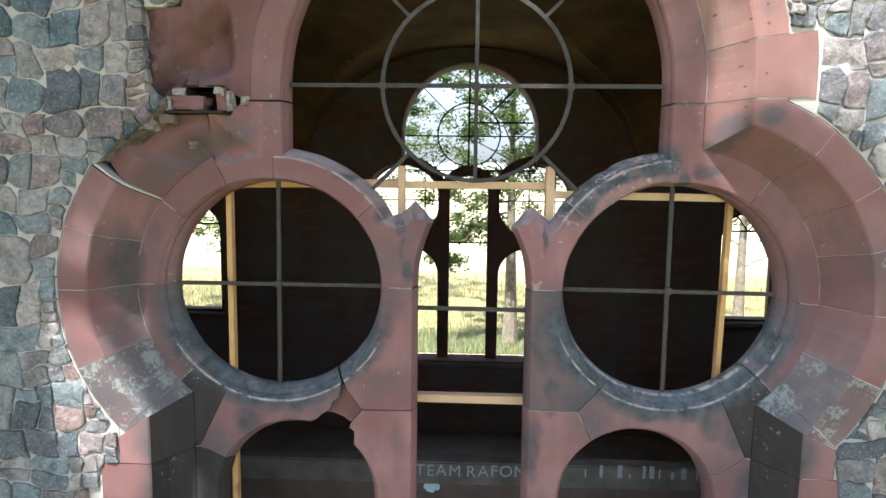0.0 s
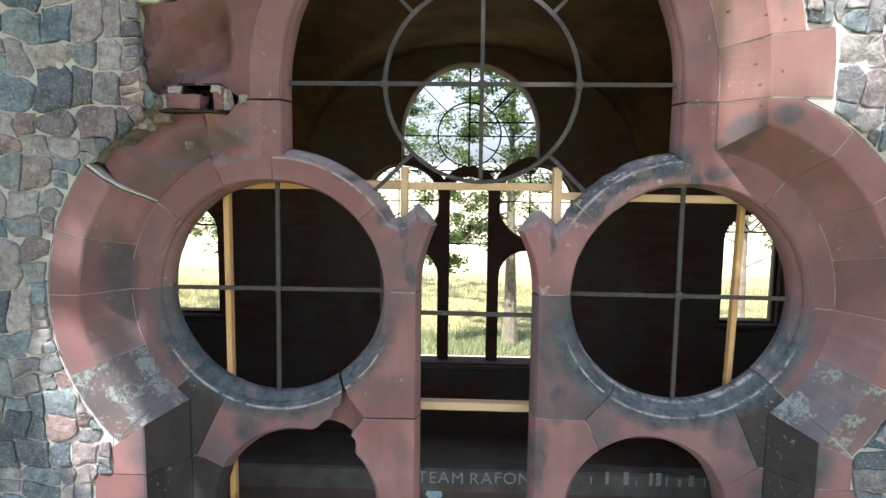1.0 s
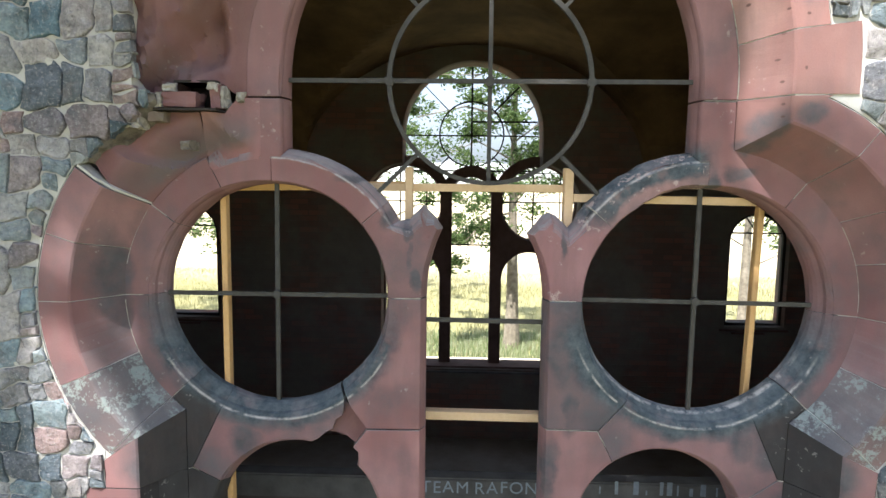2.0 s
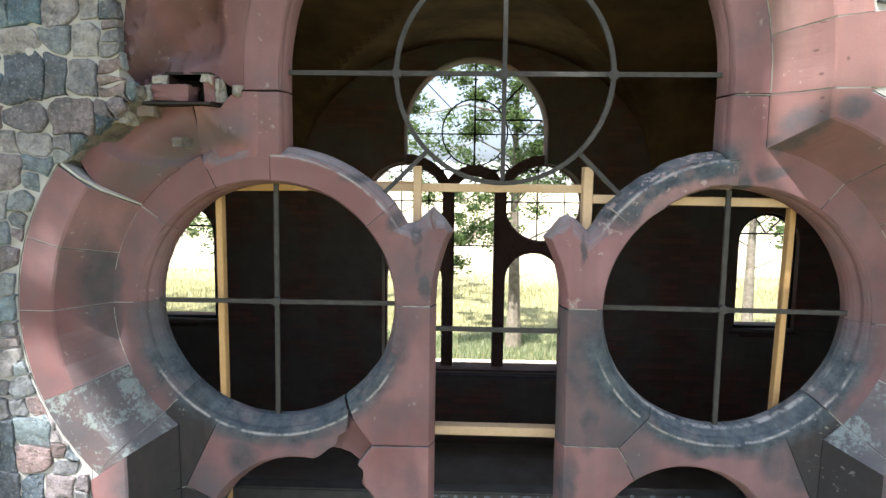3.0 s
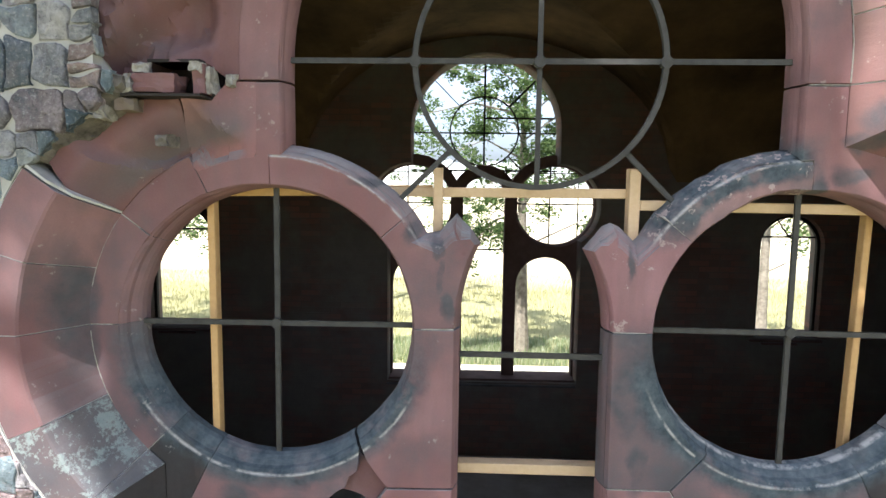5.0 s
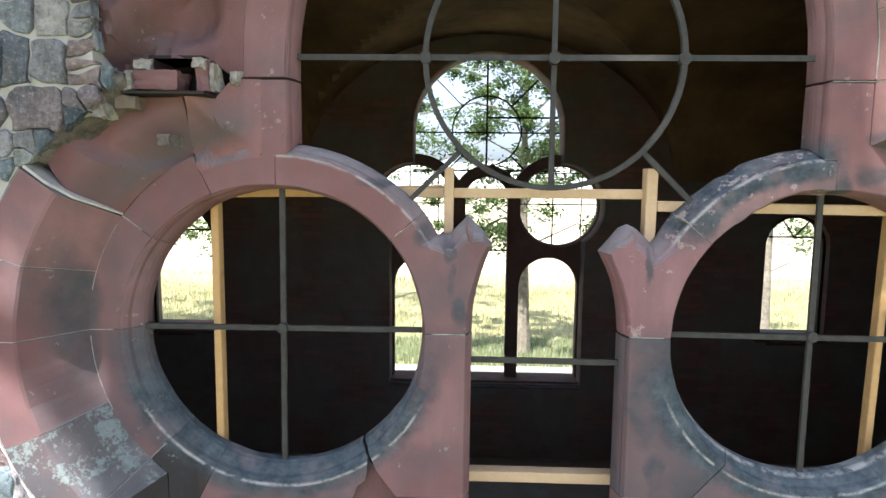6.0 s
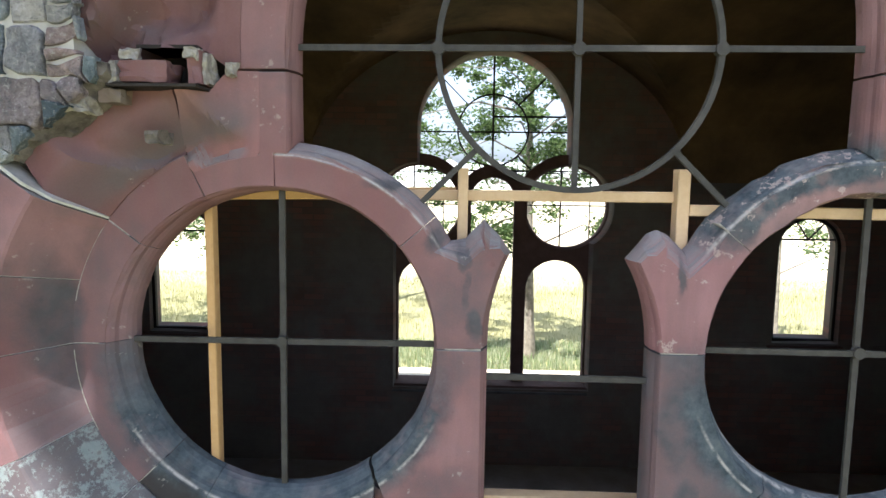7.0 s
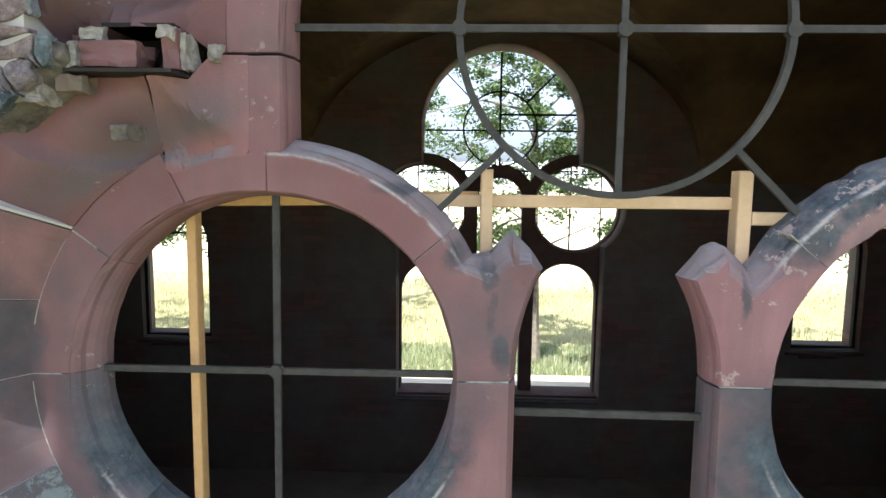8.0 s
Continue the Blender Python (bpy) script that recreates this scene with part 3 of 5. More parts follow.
def lancet_edge(s, o, side):
    """Where the upright of a lancet stands, towards the mullion (-1) or the jamb (1)."""
    return LANCETS[s][0] + side * (LANCETS[s][2] + 0.03 * o)


def ring_xy(s, o, phi):
    return on_ring(s, o * mould_width(phi), phi)


CEN = 0.272
# forked stones with the stubs of the broken arch
FORK = {-1: ((0.354, 2.678), (0.335, 2.700), (0.312, 2.722), (0.286, 2.745), (0.262, 2.722), (0.235, 2.690), (0.197, 2.637)),
        1: ((0.378, 2.645), (0.350, 2.675), (0.322, 2.705), (0.290, 2.716), (0.262, 2.702), (0.232, 2.668), (0.190, 2.615))}
# how far the front of each stub is cut back from its broken edge
CUT = ((-0.034, -0.045), (-0.020, -0.060), (0.004, -0.070), (0.006, -0.055), (0.004, -0.028))
for s in (-1, 1):
    tips = FORK[s]
    end = tips[-1]

    def fork(o):
        w = 0.022 * o
        inner = [(end[0] + (CEN - end[0]) * (1 - (1 - f) ** 2) + w, end[1] + (2.318 - end[1]) * f) for f in (0.0, 0.1, 0.2, 0.35, 0.5, 0.65, 0.8, 1.0)]
        notch = (tips[0][0] - 0.004 * o, tips[0][1] - 0.078 * o)
        broken = [(x + 0.010 * noise.noise(Vector((x * 31, s, z * 31))) + cx * o, z + cz * o * (1 + 0.6 * noise.noise(Vector((x * 43, s * 2, 1))))) for (x, z), (cx, cz) in zip(tips[1:-1], CUT)]
        return light_arc(s, o, 180, 140) + [on_ring(s, 0.163 - 0.045 * o, 140), on_ring(s, 0.160 - 0.050 * o, 144), on_ring(s, 0.156 - 0.056 * o, 148)] + at_side(s, notch, *broken) + at_side(s, *inner)
    tracery_stone(fork, STONE_CHIPPED if s > 0 else STONE, "forked tracery stone with a broken arch stub")

# mullions, spandrels and lower jambs
def mullion_left(o):
    return light_arc(-1, o, 180, 234) + at_side(-1, (0.622, 1.793), (0.545, 1.690), (CEN + 0.022 * o, 1.692), (CEN + 0.022 * o, 2.312))


def mullion_right(o):
    return light_arc(1, o, 180, 235.8) + at_side(1, (0.534, 1.706), (CEN + 0.022 * o, 1.709), (CEN + 0.022 * o, 2.312))


def lower_left(o):
    return at_side(-1, (CEN + 0.022 * o, 1.687), (0.545, 1.685), (0.578, 1.640), (0.609, 1.597), (0.585, 1.572)) + lancet(-1, o, 136, 180) + at_side(-1, (lancet_edge(-1, o, -1), SILL), (CEN + 0.022 * o, SILL))


def lower_right(o):
    return at_side(1, (CEN + 0.022 * o, 1.707), (0.533, 1.704)) + lancet(1, o, 125.2, 180) + at_side(1, (lancet_edge(1, o, -1), SILL), (CEN + 0.022 * o, SILL))


def spandrel_left(o):
    return light_arc(-1, o, 295.6, 235) + at_side(-1, (0.652, 1.790), (0.657, 1.752), (0.690, 1.728), (0.702, 1.690), (0.738, 1.668), (0.775, 1.634)) + lancet(-1, o, 100, 29) + at_side(-1, (1.378, 1.478))


def spandrel_right(o):
    return light_arc(1, o, 296.4, 236) + at_side(1, (0.536, 1.704)) + lancet(1, o, 125, 25) + at_side(1, (1.245, 1.398), (1.374, 1.488))


def foot_left(o):
    return [ring_xy(-1, o, p) for p in (-64.4, -60, -56, -52, -48, -45.0)] + [on_ring(-1, D3 - 0.002, -45.0), on_ring(-1, D3 - 0.002, ring_low(D3))] + at_side(-1, (LOW + D3 - 0.002, 1.470), (1.378, 1.478))


def foot_left_low(o):
    return at_side(-1, (1.378, 1.477), (LOW + D3 - 0.002, 1.469), (LOW + D3 - 0.002, SILL), (lancet_edge(-1, o, 1), SILL)) + lancet(-1, o, 0, 28.9)


def foot_right(o):
    return [ring_xy(1, o, p) for p in (-63.6, -58, -54, -50, -46, -43.8)] + [on_ring(1, D3 - 0.002, -43.8), on_ring(1, D3 - 0.002, ring_low(D3))] + at_side(1, (LOW + D3 - 0.002, 1.486), (1.374, 1.489))


def foot_right_low(o):
    return at_side(1, (1.374, 1.486), (LOW + D3 - 0.002, 1.484), (LOW + D3 - 0.002, SILL), (lancet_edge(1, o, 1), SILL)) + lancet(1, o, 0, 24.9) + at_side(1, (1.245, 1.397))


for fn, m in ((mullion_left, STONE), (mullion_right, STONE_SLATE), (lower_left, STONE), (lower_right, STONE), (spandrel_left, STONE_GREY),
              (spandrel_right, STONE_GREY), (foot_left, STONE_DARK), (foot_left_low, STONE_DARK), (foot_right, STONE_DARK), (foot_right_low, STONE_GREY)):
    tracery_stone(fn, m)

# white mortar in the joints of the tracery
def joint(pts, w=0.006, y=Y_FACE + 0.0008):
    part("joint_mortar", bar(pts, w * 0.75, 0.05, y), MORTAR_OLD, window, "pale lime joint mortar")


def radial(s, phi, a=0.07, b=D3):
    joint([on_ring(s, a, phi), on_ring(s, b, phi)])


for s, angles in ((1, (52, -3.5, -43.5, 140)), (-1, (37, 0, -45))):
    for p in angles:
        radial(s, p, 0.05 if p > 90 else 0.09, 0.155 if p > 90 else D3)
joint([on_ring(1, D3, p) for p in range(-2, 34, 3)], 0.005, Y_FACE - 0.0006)
joint([on_ring(-1, D3, p) for p in range(12, 38, 3)], 0.005, Y_FACE - 0.0006)
joint([on_ring(-1, D3, p) for p in range(-26, 0, 3)], 0.005, Y_FACE - 0.0006)
joint(at_side(-1, (0.295, 2.315), (0.415, 2.315)))
joint(at_side(1, (0.295, 2.315), (0.415, 2.315)), 0.005)
joint(at_side(1, (0.295, 1.706), (0.533, 1.703), (0.575, 1.63)))
joint(at_side(-1, (0.295, 1.709), (0.53, 1.705)), 0.004)
joint(at_side(1, (1.374, 1.487), (1.40, 1.484)), 0.005)
joint(at_side(-1, (1.340, 1.455), (1.377, 1.477), (1.40, 1.470)), 0.004)

for s in (-1, 1):
    joint(at_side(s, (LOBE + D3, 3.222), (LOBE + D3, LOBE_Z)) + [(X0 + s * (LOBE + D3) * math.cos(radians(a)), LOBE_Z + (LOBE + D3) * math.sin(radians(a))) for a in range(4, 60, 4)], 0.006, Y_FACE - 0.0012)
joint(at_side(1, (LOBE + 0.035, 3.2145), (LOBE + D3, 3.2145)), 0.004)

# head of the big light
for s in (-1, 1):
    for a0, a1 in ((-5.4, 34), (34, 62), (62, 90)):
        def head(o):
            r0, r1 = LOBE + 0.026 * o, LOBE + D3 - 0.002
            pts = []
            for r, order in ((r0, range(10)), (r1, range(9, -1, -1))):
                for i in order:
                    a = a0 + (a1 - a0) * i / 9
                    pts.append((r, LOBE_Z + r * math.sin(radians(a))) if a < 0 else (r * math.cos(radians(a)), LOBE_Z + r * math.sin(radians(a))))
            if a0 < 0:
                pts[0], pts[-1] = (r0, 3.218), (r1, 3.218)
            return at_side(s, *pts)
        tracery_stone(head)


# ---- the broken corner ----
def rough_face(name, poly, depth, material, label, back=3.62, amp=0.012, freq=7.0, cuts=4, calm=None):
    """A stone with an uneven broken face; depth gives its y at a place of the wall."""
    bm = bmesh.new()
    f = bm.faces.new([bm.verts.new((x, 0, z)) for x, z in poly])
    bmesh.ops.triangulate(bm, faces=[f])
    for _ in range(cuts):
        bmesh.ops.subdivide_edges(bm, edges=[e for e in bm.edges if e.calc_length() > 0.03], cuts=1)
        bmesh.ops.triangulate(bm, faces=bm.faces)
    for v in bm.verts:
        p = Vector((v.co.x * freq, 3.1, v.co.z * freq))
        wild = amp * (blend(depth_out(v.co.x, v.co.z), *calm) if calm else 1.0)
        v.co.y = depth(v.co.x, v.co.z) + wild * (noise.noise(p) + 0.5 * noise.noise(p * 2.3) + 0.25 * noise.noise(p * 5.1))
    rim = bmesh.ops.extrude_edge_only(bm, edges=[e for e in bm.edges if e.is_boundary])["geom"]
    for v in rim:
        if isinstance(v, bmesh.types.BMVert):
            v.co.y = back
    ob = part(name, bm, material, window, label, smooth=True)
    ob.data.set_sharp_from_angle(angle=radians(32))
    return ob


def blend(x, a, b):
    t = max(0.0, min(1.0, (x - a) / (b - a)))
    return t * t * (3 - 2 * t)


def below_pocket(x, z):
    d = depth_out(x, z)
    bowl = blend(1.0 - ((x + 1.40) / 0.26) ** 2 - ((z - 3.04) / 0.15) ** 2, 0.0, 0.6)
    chip = 0.022 * blend(0.10 - abs(x + 1.15), 0.0, 0.05) * blend(z - 0.30 * x, 3.275, 3.290) * (1 - blend(z - 0.30 * x, 3.30, 3.40))
    return 3.5288 - 0.15 * blend(d, D3 - 0.02, D2 + 0.03) + 0.060 * bowl + chip


def rim_at(d, *angles):
    return [on_ring(-1, d, p) for p in angles]


rough_face("broken_stone", [(-1.024, 3.211), (-1.024, 3.05), (-1.027, 2.960)] + rim_at(0.113, 85, 81, 76, 71, 65.4) + [(-1.262, 2.905), (-1.287, 2.966), (-1.262, 3.06), (-1.240, 3.134), (-1.155, 3.134), (-1.135, 3.175), (-1.115, 3.211)],
           below_pocket, STONE, "fractured sandstone with a smooth break", amp=0.010, calm=(0.13, 0.24), cuts=5)
rough_face("broken_stone", [(-1.249, 3.134), (-1.272, 3.06), (-1.297, 2.966)] + rim_at(D3 + 0.001, 64, 58, 52, 46, 38) + [on_ring(-1, D2, 37.6), (-1.702, 2.922), (-1.56, 3.03), (-1.425, 3.134)],
           below_pocket, STONE_RAW, "fractured sandstone with a smooth brown break", amp=0.010, calm=(0.17, 0.27), cuts=5)


def torn(x, z):
    q = ((x + 1.70) * -0.63 + (z - 2.925) * 0.777)
    return 3.346 + 0.10 * blend(-q, -0.015, 0.04)


rough_face("torn_edge", [(-1.735, 2.935), (-1.70, 2.905), (-1.60, 2.97), (-1.50, 3.05), (-1.40, 3.125), (-1.41, 3.20), (-1.48, 3.205), (-1.61, 3.125), (-1.77, 3.0), (-1.77, 2.96)],
           torn, CORE, "torn dark rubble edge of the wall", amp=0.030, freq=22.0)


def above_pocket(x, z):
    out = blend(math.hypot(x, max(z - LOBE_Z, 0.0)) - LOBE, D3, 0.40)
    d = ((x + 1.47) * 0.755 - (z - 3.30) * 0.656)
    scoop = 0.11 * blend(d, -0.01, 0.045) * (1 - blend(d, 0.05, 0.24)) * blend(-x, 1.13, 1.2)
    hollow = 0.5 * math.exp(-(((x + 1.27) / 0.13) ** 2 + ((z - 3.40) / 0.13) ** 2))
    ridge = abs(noise.noise(Vector((x * 6, 7.7, z * 6)))) + 0.6 * abs(noise.noise(Vector((x * 13, 2.2, z * 13))))
    return 3.528 - 0.185 * out + scoop + (0.15 * hollow + 0.08 * ridge) * blend(-x, 1.12, 1.2) * (1 - 0.75 * blend(z, 3.5, 3.62))


rough_face("broken_stone", [(-1.0825, 3.216), (-1.115, 3.216), (-1.14, 3.235), (-1.17, 3.262), (-1.36, 3.262), (-1.40, 3.205), (-1.495, 3.20), (-1.495, 3.585), (-1.330, 3.603), (-1.297, 3.72), (-1.257, 3.82), (-1.214, 3.912), *[(X0 - 1.0765 * math.cos(radians(a)), LOBE_Z + 1.0765 * math.sin(radians(a))) for a in (26.5, 22, 18, 14, 10, 6, 2, 0)]],
           above_pocket, STONE_RAW, "sandstone block with a hollow broken face", amp=0.013, freq=9.0, cuts=5, calm=(D3, 0.26))


def notch(x, z):
    return 3.558 + 0.02 * blend(-x, 0.60, 0.72)


rough_face("broken_stone", at_side(-1, (0.715, 1.745), (0.655, 1.815), (0.618, 1.796), (0.545, 1.688), (0.600, 1.612), (0.645, 1.640), (0.690, 1.655), (0.745, 1.655)), notch, STONE_RAW, "raw red break of a snapped tracery stone", back=3.635, amp=0.010, freq=16.0)
# pale bedding left on the end of the ring below the break
end = bmesh.new()
faces = [[end.verts.new((on_ring(-1, d, p)[0], y, on_ring(-1, d, p)[1])) for d, y in ((D3, 3.526), (D2 - 0.03, 3.375), (D2 + 0.05, 3.334), (D1 - 0.005, 3.334), (D1 - 0.005, 3.42), (D2, 3.41))] for p in (37.25, 37.9)]
end.faces.new(faces[0])
end.faces.new(faces[1][::-1])
for i in range(6):
    j = (i + 1) % 6
    end.faces.new((faces[0][i], faces[1][i], faces[1][j], faces[0][j]))
part("bedding_mortar", end, MORTAR, window, "pale bedding mortar on a broken joint")
# pocket with its leftover filling; the dark iron colour on its back stands for shade
pocket = bmesh.new()
box(pocket, -1.40, -1.13, 3.60, 3.615, 3.13, 3.28)
part("pocket_back", pocket, RUST, window, "near-black back of the beam pocket, shade put into its colour")
def lumpy(name, x0, x1, y0, y1, z0, z1, material, label, amp=0.011):
    """A small block with knocked, uneven faces."""
    m = bmesh.new()
    box(m, x0, x1, y0, y1, z0, z1)
    bmesh.ops.subdivide_edges(m, edges=m.edges[:], cuts=3, use_grid_fill=True)
    mid = Vector(((x0 + x1) / 2, (y0 + y1) / 2, (z0 + z1) / 2))
    for v in m.verts:
        v.co += noise.noise_vector(v.co * 28) * amp + noise.noise_vector(v.co * 70) * amp * 0.5 + (mid - v.co) * 0.28 * abs(noise.noise(v.co * 23))
    return part(name, m, material, window, label)


lumpy("filler_brick", -1.398, -1.247, 3.375, 3.50, 3.149, 3.216, STONE_RAW, "dull red filler brick", 0.004)
lumpy("filler_brick", -1.205, -1.160, 3.41, 3.52, 3.150, 3.256, STONE_RAW, "dull red filler brick", 0.005)
lumpy("mortar_lump", -1.418, -1.394, 3.362, 3.45, 3.148, 3.212, MORTAR_OLD, "leftover pale mortar")
lumpy("mortar_lump", -1.166, -1.150, 3.425, 3.52, 3.150, 3.25, MORTAR_OLD, "leftover pale mortar")
lumpy("mortar_lump", -1.212, -1.165, 3.405, 3.44, 3.225, 3.258, MORTAR_OLD, "leftover pale mortar")
lumpy("mortar_lump", -1.392, -1.345, 3.385, 3.43, 3.212, 3.252, MORTAR_OLD, "leftover pale mortar")
lumpy("mortar_lump", -1.118, -1.088, 3.485, 3.525, 3.188, 3.236, MORTAR_OLD, "chip of pale mortar")
lumpy("mortar_lump", -1.570, -1.475, 3.345, 3.44, 3.058, 3.102, MORTAR_OLD, "leftover pale mortar")
lumpy("filler_brick", -1.455, -1.385, 3.37, 3.46, 3.088, 3.132, BRICK, "broken piece of red brick", 0.005)
plate = bmesh.new()
box(plate, -1.37, -1.185, 3.44, 3.58, 3.262, 3.272)
part("iron_plate", plate, RUST, window, "rusty bearing plate")
plate = bmesh.new()
box(plate, -1.425, -1.155, 3.36, 3.58, 3.136, 3.145)
part("iron_plate", plate, RUST, window, "rusty bearing plate")
lumpy("mortar_lump", -1.312, -1.272, 3.355, 3.46, 2.970, 3.008, CORE, "grey stub of mortar")

# ---- ironwork of the near window ----
Y_IRON = 3.594
def iron_bar(points, w=0.017, depth=0.012, y=Y_IRON, parent=None, material=None):
    return part("glazing_bar", bar(points, w, depth, y), material or IRON, parent or window)


iron_bar([(-0.925, 3.30), (0.925, 3.303)], 0.020)
iron_bar([(0.002, 2.85), (0.0, 4.20)], 0.019, y=Y_IRON + 0.013)
iron_bar(arc(0, 3.30, 0.455, 0, 360, 5), 0.020, y=Y_IRON - 0.004, depth=0.02)
for a in (45, 135):
    c, q = math.cos(radians(a)), math.sin(radians(a))
    iron_bar([(0.455 * c, 3.30 + 0.455 * q), (0.93 * c, 3.30 + 0.93 * q)], 0.017, y=Y_IRON + 0.002)
iron_bar([(-0.325, 2.975), (-0.53, 2.775)], 0.019, y=Y_IRON + 0.002)
iron_bar([(0.325, 2.975), (0.53, 2.775)], 0.019, y=Y_IRON + 0.002)
for cx, zl, zr, lean in ((-0.984, 2.312, 2.314, 0.004), (0.967, 2.314, 2.306, 0.0)):
    iron_bar([(cx - 0.55, zl), (cx + 0.55, zr)], 0.020)
    iron_bar([(cx - lean, 1.76), (cx + lean, 2.87)], 0.020, y=Y_IRON + 0.012)
    part("boss", slab(arc(cx, CZ, 0.020, 0, 330, 30), Y_IRON - 0.006, Y_IRON + 0.02), IRON, window)
iron_bar([(-0.30, 2.205), (0.30, 2.202)], 0.021)
for x in (-0.455, 0.0, 0.455):
    part("boss", slab(arc(x, 3.30, 0.022, 0, 330, 30), Y_IRON - 0.008, Y_IRON + 0.02), IRON, window)

# ---- timber props behind the tracery ----
frame_t = thing("timber_frame", (0, 3.7, SILL), "fresh pale softwood battens nailed up behind the tracery", "timber frame")
YT = 3.646
def batten(name, x0, z0, x1, z1, w, depth=0.055, y=YT, material=None):
    d = Vector((x1 - x0, z1 - z0))
    d.normalize()
    n = Vector((-d.y, d.x)) * w / 2
    k = (y - 1.1) / (3.62 - 1.1)
    x0, x1, z0, z1 = -0.2 + (x0 + 0.2) * k, -0.2 + (x1 + 0.2) * k, 2.84 + (z0 - 2.84) * k, 2.84 + (z1 - 2.84) * k
    poly = [(x0 + n.x, z0 + n.y), (x0 - n.x, z0 - n.y), (x1 - n.x, z1 - n.y), (x1 + n.x, z1 + n.y)]
    ob = part(name, slab(poly, y, y + depth, 0.003), material or TIMBER_SHADED, frame_t)
    ob.matrix_parent_inverse = Matrix.Translation(frame_t.location).inverted()


batten("post", -1.244, SILL, -1.240, 2.80, 0.029, 0.045)
batten("post", -0.366, SILL, -0.366, 2.915, 0.036, y=YT + 0.002, material=TIMBER_LIT)
batten("post", 0.372, SILL, 0.372, 2.918, 0.042, material=TIMBER_LIT)
batten("post", 1.196, SILL, 1.248, 2.775, 0.028, 0.040, y=YT + 0.06)
batten("rail", -1.27, 2.815, -0.386, 2.830, 0.040, y=YT + 0.058)
batten("rail", -0.56, 2.822, 0.350, 2.824, 0.037, y=YT + 0.04, material=TIMBER_LIT)
batten("rail", 0.394, 2.782, 1.30, 2.774, 0.038, material=TIMBER_LIT)
batten("rail", -0.46, 1.731, 0.46, 1.728, 0.043, y=YT + 0.056, material=TIMBER_LIT)

# ---- room ----
HALF = 5.6
side = thing("wall_east", label="dark sooty brick side wall", category="wall", kind="structure")
b = bmesh.new()
box(b, HALF, HALF + 0.5, 3.942, 9.0, -0.75, 5.0)
part("brickwork", b, BRICK, side)
side = thing("wall_west", label="dark sooty brick side wall", category="wall", kind="structure")
b = bmesh.new()
box(b, -HALF - 0.5, -HALF, 3.942, 9.0, -0.75, 5.0)
part("brickwork", b, BRICK, side)
b = bmesh.new()
box(b, -HALF, HALF, 3.942, 9.0, -0.95, -0.72)
tagged(part("floor", b, DUST, None), "dusty dark concrete floor", "floor", kind="structure")
# groined vault: a barrel along the nave crossed by one from side to side
VZ, VH, VA, VY, VB = 2.90, 1.76, 2.30, 6.47, 2.53


def vault_z(x, y):
    along = math.sqrt(max(0.0, 1 - ((x - 0.01) / VA) ** 2))
    across = math.sqrt(max(0.0, 1 - ((y - VY) / VB) ** 2))
    return VZ + VH * max(along, across)


vx = [-HALF + 0.1 * i for i in range(113)]
vy = [3.942 + (9.0 - 3.942) * i / 56 for i in range(57)]
v = [(x, y, vault_z(x, y)) for y in vy for x in vx] + [(-HALF, 3.942, 4.95), (HALF, 3.942, 4.95), (HALF, 9.0, 4.95), (-HALF, 9.0, 4.95)]
k = len(vx)
f = [(j * k + i, (j + 1) * k + i, (j + 1) * k + i + 1, j * k + i + 1) for j in range(len(vy) - 1) for i in range(k - 1)]
n = len(vy) * k
f += [(n, n + 1, n + 2, n + 3)]
tagged(raw_part("ceiling", v, f, PLASTER, None, smooth=False), "groined vault of stained ochre plaster", "ceiling", kind="structure")
b = bmesh.new()
box(b, -7.4, 7.4, 3.2, 9.65, 5.0, 5.12)
tagged(part("roof", b, ROOFING, None), "flat dull slate grey roof", "roof", kind="structure")

# parapet with chalked writing
parapet = thing("parapet", (0, 4.6, -0.72), "low brick parapet with a concrete coping and chalk writing", "parapet")
PTOP = 0.925
b = bmesh.new()
box(b, -2.6, 2.6, 4.60, 4.68, -0.72, PTOP - 0.165)
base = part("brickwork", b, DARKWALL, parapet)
b = bmesh.new()
box(b, -2.6, 2.6, 4.575, 4.70, PTOP - 0.161, PTOP, 0.01)
cope = part("coping", b, CONCRETE, parapet, "dusty grey concrete coping")


rng_text = random.Random(4)


def chalk(text, x, z, size, material=CHALK):
    c = bpy.data.curves.new("writing", "FONT")
    c.body, c.size, c.extrude = text, size, 0.001
    t = bpy.data.objects.new("writing", c)
    mesh = bpy.data.meshes.new_from_object(t)
    bpy.data.objects.remove(t)
    mesh.transform(Matrix.Translation((x, 4.572, z)) @ Matrix.Rotation(radians(90), 4, "X"))
    mesh.materials.append(material)
    ob = new("writing", mesh)
    ob.parent = parapet
    return ob


written, pen = [], -0.36
for letter in "TEAM RAFONI":
    if letter == " ":
        pen += 0.03
        continue
    o = chalk(letter, pen, 0.832 + rng_text.uniform(-0.006, 0.006), 0.115)
    pen = max(v.co.x for v in o.data.vertices) + 0.010
    written.append(o)
for i, (x, h) in enumerate(((0.80, 0.05), (0.90, 0.09), (1.02, 0.09), (1.10, 0.03), (1.19, 0.09), (1.235, 0.09), (1.30, 0.07), (1.38, 0.05), (1.45, 0.08), (1.55, 0.06))):
    b = bmesh.new()
    box(b, x, x + 0.010 + 0.012 * (i % 3), 4.571, 4.574, 0.85, 0.85 + h)
    written.append(part("writing", b, CHALK, parapet, "illegible chalk stroke"))
b = bmesh.new()
